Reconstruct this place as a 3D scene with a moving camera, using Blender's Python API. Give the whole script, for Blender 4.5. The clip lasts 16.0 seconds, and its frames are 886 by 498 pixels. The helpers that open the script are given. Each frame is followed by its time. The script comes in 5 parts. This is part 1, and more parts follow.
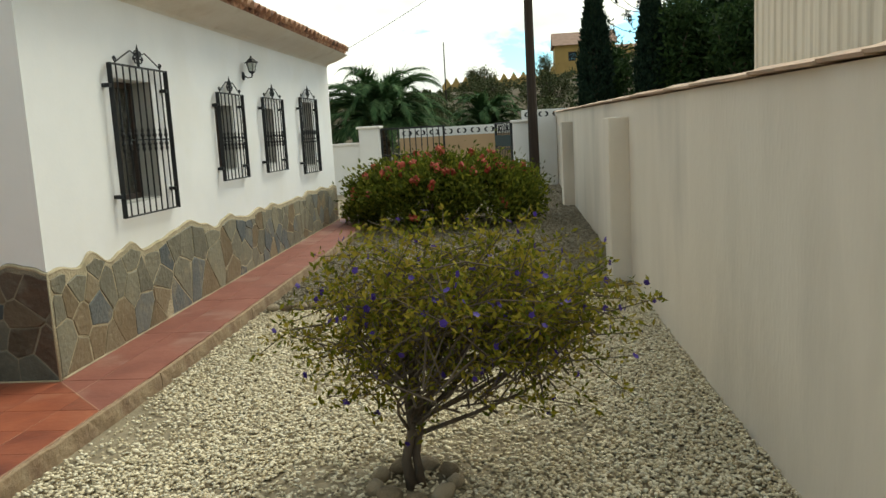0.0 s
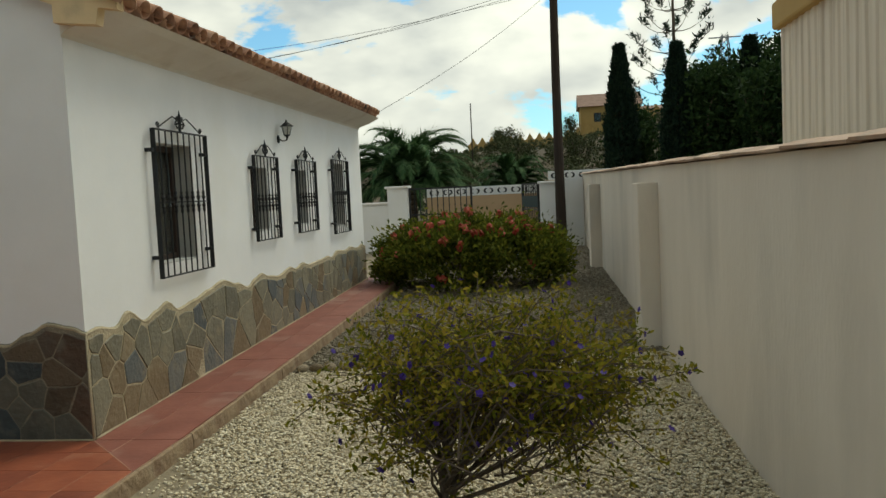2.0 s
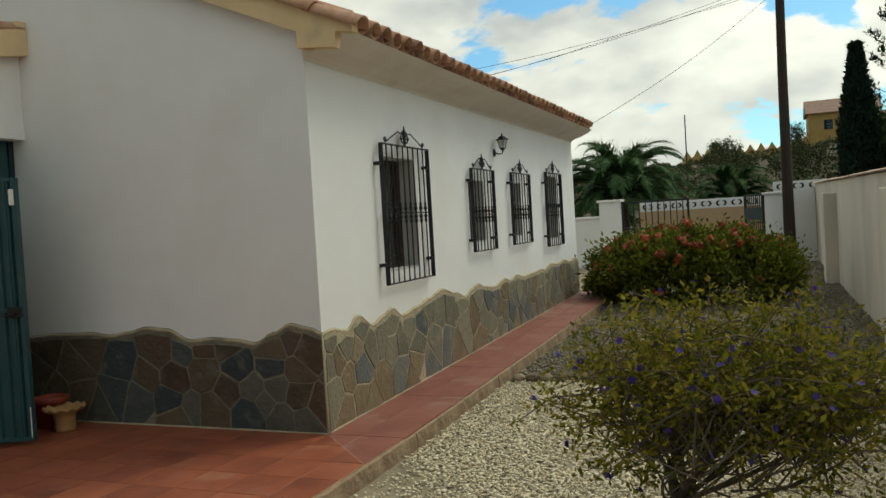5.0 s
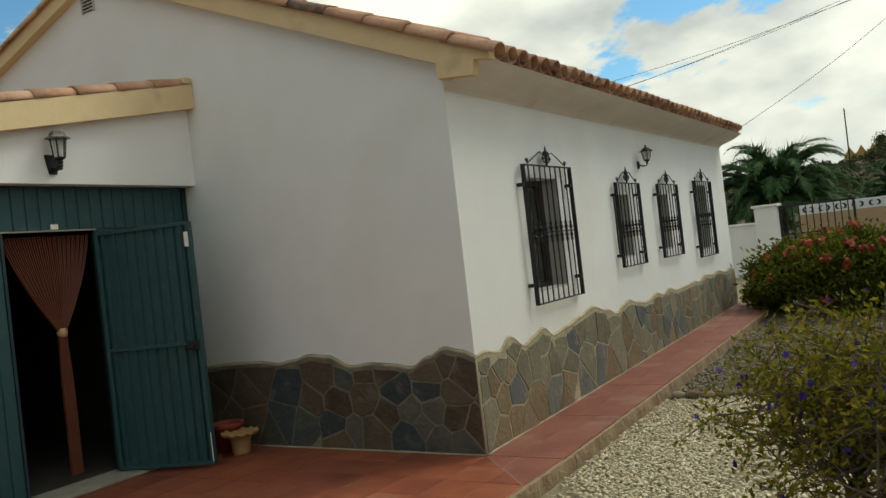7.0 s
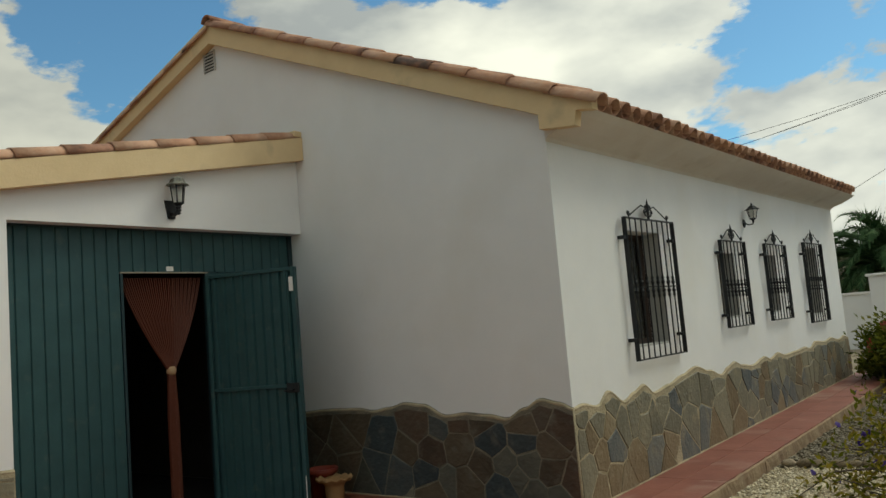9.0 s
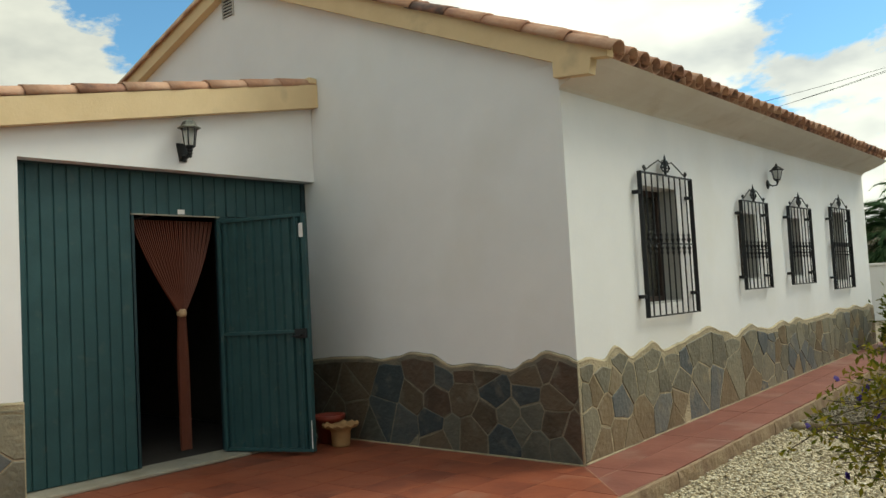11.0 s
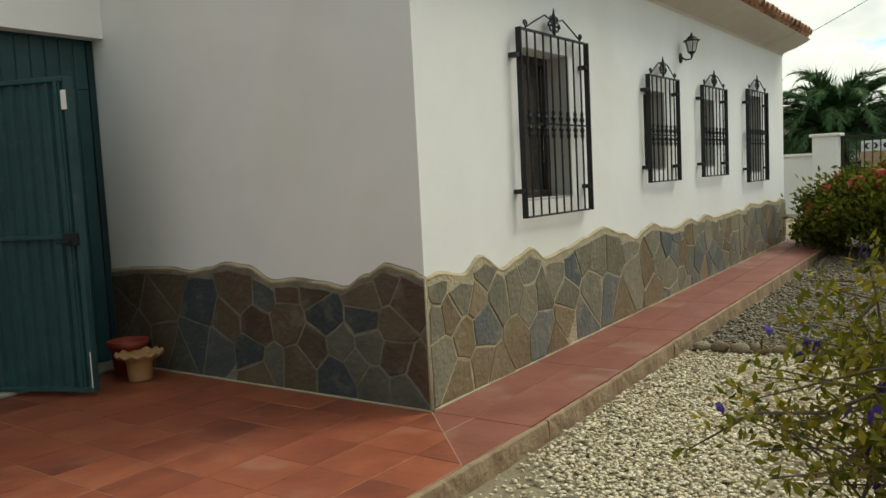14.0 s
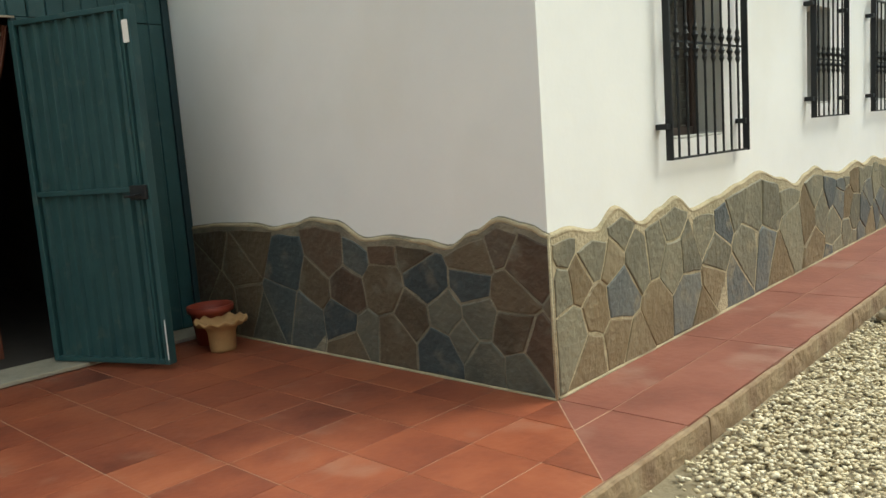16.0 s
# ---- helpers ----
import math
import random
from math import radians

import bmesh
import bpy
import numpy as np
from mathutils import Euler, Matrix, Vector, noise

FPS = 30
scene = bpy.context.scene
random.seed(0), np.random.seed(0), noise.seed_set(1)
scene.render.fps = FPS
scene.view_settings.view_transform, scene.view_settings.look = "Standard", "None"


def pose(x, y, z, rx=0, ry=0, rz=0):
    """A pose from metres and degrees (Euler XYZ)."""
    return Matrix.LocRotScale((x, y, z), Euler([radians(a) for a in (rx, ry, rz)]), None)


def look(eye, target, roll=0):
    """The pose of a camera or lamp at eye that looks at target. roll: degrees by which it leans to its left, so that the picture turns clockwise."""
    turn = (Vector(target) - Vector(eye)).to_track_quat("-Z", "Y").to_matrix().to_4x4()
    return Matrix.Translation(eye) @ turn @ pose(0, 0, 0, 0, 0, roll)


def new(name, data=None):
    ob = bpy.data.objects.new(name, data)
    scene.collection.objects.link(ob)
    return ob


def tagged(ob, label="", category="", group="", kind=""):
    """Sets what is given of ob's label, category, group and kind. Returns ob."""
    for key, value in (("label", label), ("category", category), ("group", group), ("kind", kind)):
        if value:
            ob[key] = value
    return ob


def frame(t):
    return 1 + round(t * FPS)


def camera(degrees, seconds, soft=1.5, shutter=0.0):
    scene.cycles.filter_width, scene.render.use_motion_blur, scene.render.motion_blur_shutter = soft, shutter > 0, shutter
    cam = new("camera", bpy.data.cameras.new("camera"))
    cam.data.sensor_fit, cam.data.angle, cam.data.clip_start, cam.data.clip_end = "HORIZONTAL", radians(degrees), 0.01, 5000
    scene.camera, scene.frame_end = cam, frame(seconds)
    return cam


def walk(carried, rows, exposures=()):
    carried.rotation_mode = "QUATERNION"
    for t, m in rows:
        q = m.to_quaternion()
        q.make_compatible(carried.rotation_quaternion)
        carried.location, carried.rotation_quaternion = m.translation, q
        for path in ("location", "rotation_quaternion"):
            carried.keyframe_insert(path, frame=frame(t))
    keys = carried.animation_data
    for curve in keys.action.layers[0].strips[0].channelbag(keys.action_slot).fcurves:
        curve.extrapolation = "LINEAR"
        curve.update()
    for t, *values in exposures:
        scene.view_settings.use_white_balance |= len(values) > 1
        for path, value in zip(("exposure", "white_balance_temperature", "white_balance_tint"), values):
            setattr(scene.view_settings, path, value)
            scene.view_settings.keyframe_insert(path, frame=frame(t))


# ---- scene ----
cam = camera(57.8, 16.0)
PATH = [
    (0, (3.19, -4.988, 1.514), (2.983, -3.019, 1.231), -3.2),
    (0.5, (3.169, -4.999, 1.54), (2.954, -3.028, 1.277), -3.3),
    (1, (3.158, -5.02, 1.557), (2.93, -3.044, 1.347), -3.2),
    (1.5, (3.151, -5.032, 1.568), (2.909, -3.054, 1.398), -2.7),
    (2, (3.148, -5.043, 1.573), (2.886, -3.065, 1.435), -2.7),
    (2.5, (3.136, -5.056, 1.576), (2.819, -3.085, 1.465), -2.7),
    (3, (3.107, -5.067, 1.567), (2.675, -3.115, 1.53), -2.2),
    (3.5, (3.092, -5.07, 1.539), (2.541, -3.148, 1.502), -2.3),
    (3.7, (3.056, -5.051, 1.51), (2.474, -3.138, 1.464), -2.3),
    (5.8, (3.092, -5.088, 1.5), (2.204, -3.297, 1.454), -4.9),
    (6, (3.103, -5.1, 1.502), (2.175, -3.328, 1.469), -5.3),
    (6.5, (3.099, -5.121, 1.521), (2.085, -3.397, 1.513), -5.8),
    (7, (3.07, -5.11, 1.52), (1.999, -3.421, 1.532), -6.5),
    (7.5, (3.058, -5.122, 1.499), (1.927, -3.473, 1.514), -6.1),
    (8, (3.033, -5.136, 1.46), (1.85, -3.524, 1.503), -4.9),
    (8.5, (3.038, -5.163, 1.426), (1.818, -3.59, 1.612), -5.3),
    (8.7, (3.033, -5.158, 1.416), (1.802, -3.595, 1.616), -5.2),
    (10.8, (3.086, -5.039, 1.286), (1.789, -3.524, 1.434), -2.9),
    (11, (3.109, -5.001, 1.29), (1.802, -3.49, 1.398), -3.1),
    (11.5, (2.982, -4.854, 1.233), (1.689, -3.328, 1.223), -4.0),
    (12, (2.849, -4.685, 1.245), (1.581, -3.139, 1.218), -1.7),
    (12.5, (2.831, -4.375, 1.217), (1.602, -2.797, 1.188), -1.7),
    (13, (2.79, -4.009, 1.213), (1.553, -2.44, 1.115), -1.7),
    (13.5, (2.662, -3.731, 1.252), (1.446, -2.153, 1.069), -2.1),
    (14, (2.607, -3.465, 1.27), (1.45, -1.843, 1.097), -2.9),
    (14.5, (2.6, -3.152, 1.297), (1.527, -1.471, 1.147), -2.9),
    (15, (2.528, -3.012, 1.276), (1.486, -1.312, 1.124), -2.9),
    (15.5, (2.318, -2.953, 1.265), (1.165, -1.33, 1.073), -3.5),
    (16, (2.034, -2.838, 1.186), (0.679, -1.393, 0.915), -4.1),
]
LIGHT = [(0, -0.1), (0.5, -0.24), (1.5, -0.62), (2.5, -0.75), (3.0, -0.98), (3.5, -0.83), (6.0, -0.64), (7.0, -0.63), (8.0, -0.53), (8.5, -0.82), (11.0, -0.35), (11.5, -0.01), (12.0, -0.08), (12.5, -0.16), (13.0, 0.01), (13.5, -0.01), (14.0, -0.34), (14.5, -0.42), (15.0, -0.43), (15.5, -0.16), (16.0, 0.23)]
walk(cam, [(t, look(eye, target, roll)) for t, eye, target, roll in PATH], [(t, stops, 7000, -2) for t, stops in LIGHT])

# ---- light ----
SUN_EL, SUN_AZ = 50.0, 34.0          # height, and bearing from +y towards +x
sun_way = Vector((math.sin(radians(SUN_AZ)) * math.cos(radians(SUN_EL)), math.cos(radians(SUN_AZ)) * math.cos(radians(SUN_EL)), math.sin(radians(SUN_EL))))
sun = new("sun", bpy.data.lights.new("sun", "SUN"))
sun.data.energy, sun.data.angle, sun.data.color = 2.6, radians(26), (1.0, 0.95, 0.88)
sun.matrix_world = look(sun_way * 50, (0, 0, 0))

world = bpy.data.worlds.new("sky")
scene.world = world
world.use_nodes = True
wt = world.node_tree
wt.nodes.clear()


def wn(kind, **props):
    n = wt.nodes.new(kind)
    for k, v in props.items():
        n.inputs[k.replace("_", " ")].default_value = v
    return n


sky = wt.nodes.new("ShaderNodeTexSky")
sky.sky_type, sky.sun_disc = "NISHITA", False
sky.sun_elevation, sky.sun_rotation = radians(SUN_EL), radians(SUN_AZ)
sky.air_density, sky.dust_density, sky.ozone_density = 1.0, 0.6, 2.0
coord = wt.nodes.new("ShaderNodeTexCoord")
mapping = wt.nodes.new("ShaderNodeMapping")
mapping.inputs["Scale"].default_value = (1.0, 1.0, 2.1)
mapping.inputs["Location"].default_value = (0.42, 0.15, 0.30)
wt.links.new(coord.outputs["Generated"], mapping.inputs["Vector"])
puffs = wn("ShaderNodeTexNoise", Scale=3.3, Detail=12.0, Roughness=0.56, Distortion=0.2)
wt.links.new(mapping.outputs[0], puffs.inputs["Vector"])
cover = wt.nodes.new("ShaderNodeValToRGB")
cover.color_ramp.elements[0].position, cover.color_ramp.elements[1].position = 0.428, 0.456
wt.links.new(puffs.outputs["Fac"], cover.inputs[0])
depth = wn("ShaderNodeTexNoise", Scale=3.1, Detail=6.0, Roughness=0.5)
wt.links.new(mapping.outputs[0], depth.inputs["Vector"])
tone = wt.nodes.new("ShaderNodeValToRGB")
tone.color_ramp.elements[0].position, tone.color_ramp.elements[1].position = 0.38, 0.62
tone.color_ramp.elements[0].color = (5.6, 5.9, 6.4, 1)
tone.color_ramp.elements[1].color = (13.2, 13.0, 12.3, 1)
wt.links.new(depth.outputs["Fac"], tone.inputs[0])
aim = wt.nodes.new("ShaderNodeVectorMath")
aim.operation = "DOT_PRODUCT"
aim.inputs[1].default_value = sun_way
wt.links.new(coord.outputs["Generated"], aim.inputs[0])
glow = wt.nodes.new("ShaderNodeMapRange")
glow.interpolation_type = "SMOOTHSTEP"
for i, value in zip((1, 2, 3, 4), (-0.7, 0.85, 0.24, 1.55)):
    glow.inputs[i].default_value = value
wt.links.new(aim.outputs["Value"], glow.inputs[0])
lit = wt.nodes.new("ShaderNodeVectorMath")
lit.operation = "SCALE"
wt.links.new(tone.outputs[0], lit.inputs[0])
wt.links.new(glow.outputs[0], lit.inputs["Scale"])
both = wt.nodes.new("ShaderNodeMix")
both.data_type = "RGBA"
wt.links.new(cover.outputs[0], both.inputs[0])
clear = wt.nodes.new("ShaderNodeVectorMath")
clear.operation = "MULTIPLY"
clear.inputs[1].default_value = (1.35, 2.0, 2.3)
wt.links.new(sky.outputs[0], clear.inputs[0])
wt.links.new(clear.outputs[0], both.inputs[6])
wt.links.new(lit.outputs[0], both.inputs[7])
back = wn("ShaderNodeBackground", Strength=0.1)
wt.links.new(both.outputs[2], back.inputs["Color"])
out = wt.nodes.new("ShaderNodeOutputWorld")
wt.links.new(back.outputs[0], out.inputs["Surface"])


# ---- materials ----
def material(name, stops, scale=6.0, rough=0.8, metal=0.0, bump=0.2, bump_scale=60.0, by_piece=0.0, island=0.0, stain=None, stain_scale=1.5, stain_low=0.5, stain_high=0.75, stretch=(1, 1, 1), detail=6.0, spec=0.4, through_light=0.0):
    """stops: colours from dark to light, mixed by noise; by_piece: how far each piece has a shade of its own."""
    m = bpy.data.materials.new(name)
    m.use_nodes = True
    t = m.node_tree
    p = t.nodes["Principled BSDF"]
    p.inputs["Roughness"].default_value, p.inputs["Metallic"].default_value = rough, metal
    p.inputs["Specular IOR Level"].default_value = spec
    co = t.nodes.new("ShaderNodeTexCoord")
    mp = t.nodes.new("ShaderNodeMapping")
    mp.inputs["Scale"].default_value = stretch
    t.links.new(co.outputs["Object"], mp.inputs["Vector"])
    nz = t.nodes.new("ShaderNodeTexNoise")
    nz.inputs["Scale"].default_value, nz.inputs["Detail"].default_value, nz.inputs["Roughness"].default_value = scale, detail, 0.6
    t.links.new(mp.outputs[0], nz.inputs["Vector"])
    where = mp.outputs[0]
    fac = nz.outputs["Fac"]
    amount = by_piece or island
    if amount:
        src = t.nodes.new("ShaderNodeObjectInfo" if by_piece else "ShaderNodeNewGeometry").outputs["Random" if by_piece else "Random Per Island"]
        mx = t.nodes.new("ShaderNodeMix")
        mx.inputs[0].default_value = amount
        t.links.new(fac, mx.inputs[2])
        t.links.new(src, mx.inputs[3])
        fac = mx.outputs[0]
        if by_piece:
            shift = t.nodes.new("ShaderNodeVectorMath")
            shift.operation = "ADD"
            times = t.nodes.new("ShaderNodeMath")
            times.operation, times.inputs[1].default_value = "MULTIPLY", 37.0
            t.links.new(src, times.inputs[0])
            t.links.new(mp.outputs[0], shift.inputs[0])
            t.links.new(times.outputs[0], shift.inputs[1])
            where = shift.outputs[0]
            t.links.new(where, nz.inputs["Vector"])
    rp = t.nodes.new("ShaderNodeValToRGB")
    e = rp.color_ramp.elements
    low, high = (0.05, 0.95) if amount > 0.5 else (0.28, 0.72)
    for i, c in enumerate(stops):
        at = low + (high - low) * i / max(1, len(stops) - 1)
        el = e[i] if i < 2 else e.new(at)
        el.color = (*c, 1)
    for i in range(len(stops)):
        e[i].position = low + (high - low) * i / max(1, len(stops) - 1)
    for i, c in enumerate(stops):
        e[i].color = (*c, 1)
    t.links.new(fac, rp.inputs[0])
    colour = rp.outputs[0]
    if stain:
        n2 = t.nodes.new("ShaderNodeTexNoise")
        n2.inputs["Scale"].default_value, n2.inputs["Detail"].default_value = stain_scale, 8.0
        t.links.new(where, n2.inputs["Vector"])
        r2 = t.nodes.new("ShaderNodeMapRange")
        r2.inputs[1].default_value, r2.inputs[2].default_value = stain_low, stain_high
        t.links.new(n2.outputs["Fac"], r2.inputs[0])
        m2 = t.nodes.new("ShaderNodeMix")
        m2.data_type = "RGBA"
        m2.inputs[7].default_value = (*stain, 1)
        t.links.new(r2.outputs[0], m2.inputs[0])
        t.links.new(colour, m2.inputs[6])
        colour = m2.outputs[2]
    t.links.new(colour, p.inputs["Base Color"])
    if bump:
        n3 = t.nodes.new("ShaderNodeTexNoise")
        n3.inputs["Scale"].default_value, n3.inputs["Detail"].default_value = bump_scale, 5.0
        t.links.new(where, n3.inputs["Vector"])
        b = t.nodes.new("ShaderNodeBump")
        b.inputs["Strength"].default_value, b.inputs["Distance"].default_value = bump, 0.02
        t.links.new(n3.outputs["Fac"], b.inputs["Height"])
        t.links.new(b.outputs[0], p.inputs["Normal"])
    if through_light:
        tr = t.nodes.new("ShaderNodeBsdfTranslucent")
        t.links.new(colour, tr.inputs["Color"])
        ad = t.nodes.new("ShaderNodeMixShader")
        ad.inputs[0].default_value = through_light
        t.links.new(p.outputs[0], ad.inputs[1])
        t.links.new(tr.outputs[0], ad.inputs[2])
        t.links.new(ad.outputs[0], t.nodes["Material Output"].inputs["Surface"])
    return m


WHITE = material("white_plaster", [(0.76, 0.765, 0.77), (0.82, 0.82, 0.82)], 1.6, 0.9, bump=0.04, bump_scale=35, stain=(0.74, 0.73, 0.70), stain_scale=0.9)
BOUND = material("aged_cream_plaster", [(0.67, 0.595, 0.50), (0.76, 0.685, 0.59)], 1.2, 0.92, bump=0.2, bump_scale=30, stain=(0.52, 0.47, 0.40), stain_scale=1.0, stain_low=0.52, stain_high=0.8, stretch=(1, 1, 0.35))
CREAM = material("cream_painted_fascia", [(0.66, 0.50, 0.29), (0.75, 0.58, 0.35)], 3, 0.85, bump=0.1, stain=(0.46, 0.36, 0.22), stain_scale=3, stain_low=0.6, stain_high=0.8)
SOFFIT = material("white_soffit", [(0.68, 0.62, 0.54), (0.77, 0.73, 0.66)], 2, 0.9, bump=0.1, stain=(0.60, 0.53, 0.44), stain_scale=2.5, stain_low=0.58, stain_high=0.8)
CLAY = material("clay_roof_tile", [(0.12, 0.08, 0.066), (0.32, 0.165, 0.11), (0.46, 0.25, 0.155), (0.50, 0.31, 0.21), (0.42, 0.235, 0.16)], 4.5, 0.85, bump=0.4, bump_scale=30, by_piece=0.30)
CLAYS = material("clay_roof_tiles_far", [(0.14, 0.085, 0.065), (0.36, 0.17, 0.10), (0.47, 0.25, 0.15), (0.40, 0.21, 0.14)], 7, 0.85, bump=0.4, bump_scale=30, island=0.65)
STONE = {}
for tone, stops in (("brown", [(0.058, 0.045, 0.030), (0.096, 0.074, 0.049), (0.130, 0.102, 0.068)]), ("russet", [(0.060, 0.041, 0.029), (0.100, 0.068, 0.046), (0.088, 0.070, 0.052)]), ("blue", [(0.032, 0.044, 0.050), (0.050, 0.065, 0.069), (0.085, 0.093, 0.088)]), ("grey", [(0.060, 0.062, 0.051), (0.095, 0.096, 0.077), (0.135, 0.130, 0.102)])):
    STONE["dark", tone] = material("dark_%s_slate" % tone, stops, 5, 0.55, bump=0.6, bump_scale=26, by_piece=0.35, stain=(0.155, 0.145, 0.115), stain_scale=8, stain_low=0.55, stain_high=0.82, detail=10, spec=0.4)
for tone, stops in (("tan", [(0.135, 0.100, 0.058), (0.200, 0.150, 0.088), (0.235, 0.190, 0.120)]), ("blue", [(0.080, 0.090, 0.094), (0.118, 0.128, 0.125), (0.160, 0.160, 0.142)]), ("grey", [(0.130, 0.122, 0.090), (0.185, 0.172, 0.125), (0.235, 0.215, 0.150)])):
    STONE["sandy", tone] = material("sandy_%s_slate" % tone, stops, 5, 0.6, bump=0.6, bump_scale=26, by_piece=0.4, stain=(0.28, 0.24, 0.16), stain_scale=8, stain_low=0.55, stain_high=0.82, detail=10, spec=0.4)
MORTAR = material("tan_mortar", [(0.36, 0.30, 0.20), (0.48, 0.41, 0.28)], 9, 0.95, bump=0.6, bump_scale=50, stain=(0.28, 0.25, 0.16), stain_scale=4)
# darker bed for the gable plinth only; its cap stays tan mortar
JOINT = material("dark_grey_mortar", [(0.13, 0.118, 0.09), (0.20, 0.18, 0.135), (0.28, 0.245, 0.18)], 6, 0.95, bump=0.6, bump_scale=50, stain=(0.13, 0.13, 0.11), stain_scale=5)
TERRA = material("terracotta_tile", [(0.130, 0.036, 0.022), (0.215, 0.060, 0.033), (0.285, 0.083, 0.042), (0.345, 0.112, 0.057)], 2.6, 0.42, bump=0.12, bump_scale=25, by_piece=0.12, stain=(0.33, 0.17, 0.115), stain_scale=4.0, stain_low=0.60, stain_high=0.92, detail=9)
PATHRED = material("worn_red_tile", [(0.165, 0.052, 0.036), (0.215, 0.071, 0.049), (0.262, 0.096, 0.068)], 3.0, 0.6, bump=0.15, bump_scale=25, by_piece=0.03, stain=(0.33, 0.21, 0.165), stain_scale=2.2, stain_low=0.55, stain_high=0.85, detail=10)
GROUT = material("pale_grout", [(0.38, 0.225, 0.15), (0.47, 0.31, 0.22)], 8, 0.9, bump=0.2)
REDGROUT = material("red_tinted_grout", [(0.27, 0.135, 0.095), (0.35, 0.20, 0.15)], 8, 0.9, bump=0.2)
KERB = material("concrete_kerb", [(0.20, 0.135, 0.082), (0.30, 0.215, 0.135), (0.36, 0.28, 0.185)], 5, 0.9, bump=0.8, bump_scale=22, stain=(0.19, 0.115, 0.075), stain_scale=4, stain_low=0.48, stain_high=0.7)
SOIL = material("dusty_soil", [(0.17, 0.140, 0.090), (0.30, 0.250, 0.170)], 4, 0.95, bump=0.5, bump_scale=30)
PEBBLE = material("white_pebble", [(0.4571, 0.3786, 0.2493), (0.6233, 0.5381, 0.374), (0.7272, 0.6477, 0.4808), (0.7895, 0.7274, 0.5788)], 12, 0.8, bump=0.1, island=0.75)
GREYPEB = material("grey_gravel", [(0.1029, 0.0875, 0.0616), (0.1764, 0.1505, 0.1047), (0.2426, 0.21, 0.154), (0.3234, 0.287, 0.2218)], 12, 0.85, bump=0.1, island=0.75)
ROCK = material("rounded_rock", [(0.17, 0.1288, 0.08), (0.27, 0.2116, 0.136), (0.34, 0.276, 0.192)], 6, 0.85, bump=0.5, bump_scale=20, by_piece=0.5)
WORNIRON = material("worn_lantern_metal", [(0.05, 0.055, 0.048), (0.13, 0.135, 0.115), (0.26, 0.26, 0.22)], 30, 0.6, bump=0.2, spec=0.4)
IRON = material("black_wrought_iron", [(0.012, 0.014, 0.016), (0.022, 0.024, 0.027)], 20, 0.45, 0.3, bump=0.1, bump_scale=90)
TEAL = material("teal_painted_steel", [(0.017, 0.058, 0.065), (0.027, 0.081, 0.088)], 5, 0.5, 0.0, bump=0.08, bump_scale=40, stain=(0.075, 0.11, 0.10), stain_scale=9, stain_low=0.60, stain_high=0.85)
DARKTEAL = material("dark_teal_steel", [(0.010, 0.030, 0.038), (0.016, 0.042, 0.05)], 6, 0.5, bump=0.05)
CONCRETE = material("grey_concrete", [(0.26, 0.24, 0.19), (0.40, 0.37, 0.30)], 6, 0.9, bump=0.5, bump_scale=30, stain=(0.20, 0.17, 0.12), stain_scale=3)
FRAME = material("dark_brown_frame", [(0.035, 0.022, 0.018), (0.055, 0.035, 0.028)], 8, 0.5, bump=0.05)
SHUTTER = material("taupe_shutter_slat", [(0.16, 0.125, 0.105), (0.20, 0.16, 0.135)], 8, 0.55, bump=0.05)
GREYTONE = material("grey_reveal", [(0.42, 0.42, 0.40), (0.50, 0.50, 0.48)], 4, 0.9, bump=0.1)
BARK = material("grey_brown_bark", [(0.07, 0.052, 0.038), (0.15, 0.115, 0.085)], 12, 0.9, bump=0.9, bump_scale=35, stretch=(1, 1, 0.3))
LEAF_Y = material("yellow_green_leaf", [(0.055, 0.065, 0.008), (0.12, 0.13, 0.013), (0.22, 0.20, 0.022), (0.32, 0.26, 0.035), (0.19, 0.13, 0.03)], 4, 0.8, bump=0, spec=0.12, island=0.8, through_light=0.35)
LEAF_D = material("dark_shrub_leaf", [(0.0379, 0.0486, 0.0081), (0.0756, 0.0972, 0.0135), (0.1286, 0.1485, 0.0189), (0.2268, 0.216, 0.0297)], 4, 0.8, bump=0, spec=0.12, island=0.8, through_light=0.4)
PALMLEAF = material("palm_leaf", [(0.026, 0.062, 0.026), (0.058, 0.120, 0.044), (0.13, 0.20, 0.085)], 3, 0.8, bump=0, spec=0.12, island=0.8, through_light=0.2)
# cypress, tree and scrub colours are lifted to carry the distant haze
CYPRESS = material("cypress_leaf", [(0.0084, 0.0196, 0.0136), (0.0154, 0.0336, 0.0204), (0.028, 0.0504, 0.0272)], 3, 0.8, bump=0, spec=0.12, island=0.8, through_light=0.1)
TREELEAF = material("tree_leaf", [(0.013, 0.0286, 0.0104), (0.026, 0.0546, 0.0156), (0.052, 0.0845, 0.026)], 3, 0.8, bump=0, spec=0.12, island=0.8, through_light=0.2)
SCRUB = material("hill_scrub", [(0.0375, 0.048, 0.021), (0.0675, 0.0825, 0.033), (0.1275, 0.1275, 0.0675)], 3, 0.8, bump=0, spec=0.12, island=0.8)
HILL = material("dry_hill_soil", [(0.075, 0.06, 0.038), (0.14, 0.11, 0.07)], 0.25, 0.95, bump=0.4, bump_scale=3, stain=(0.045, 0.05, 0.022), stain_scale=0.35)
PURPLE = material("violet_petal", [(0.0423, 0.0195, 0.182), (0.0715, 0.0358, 0.273)], 30, 0.6, bump=0, by_piece=0.6, through_light=0.3)
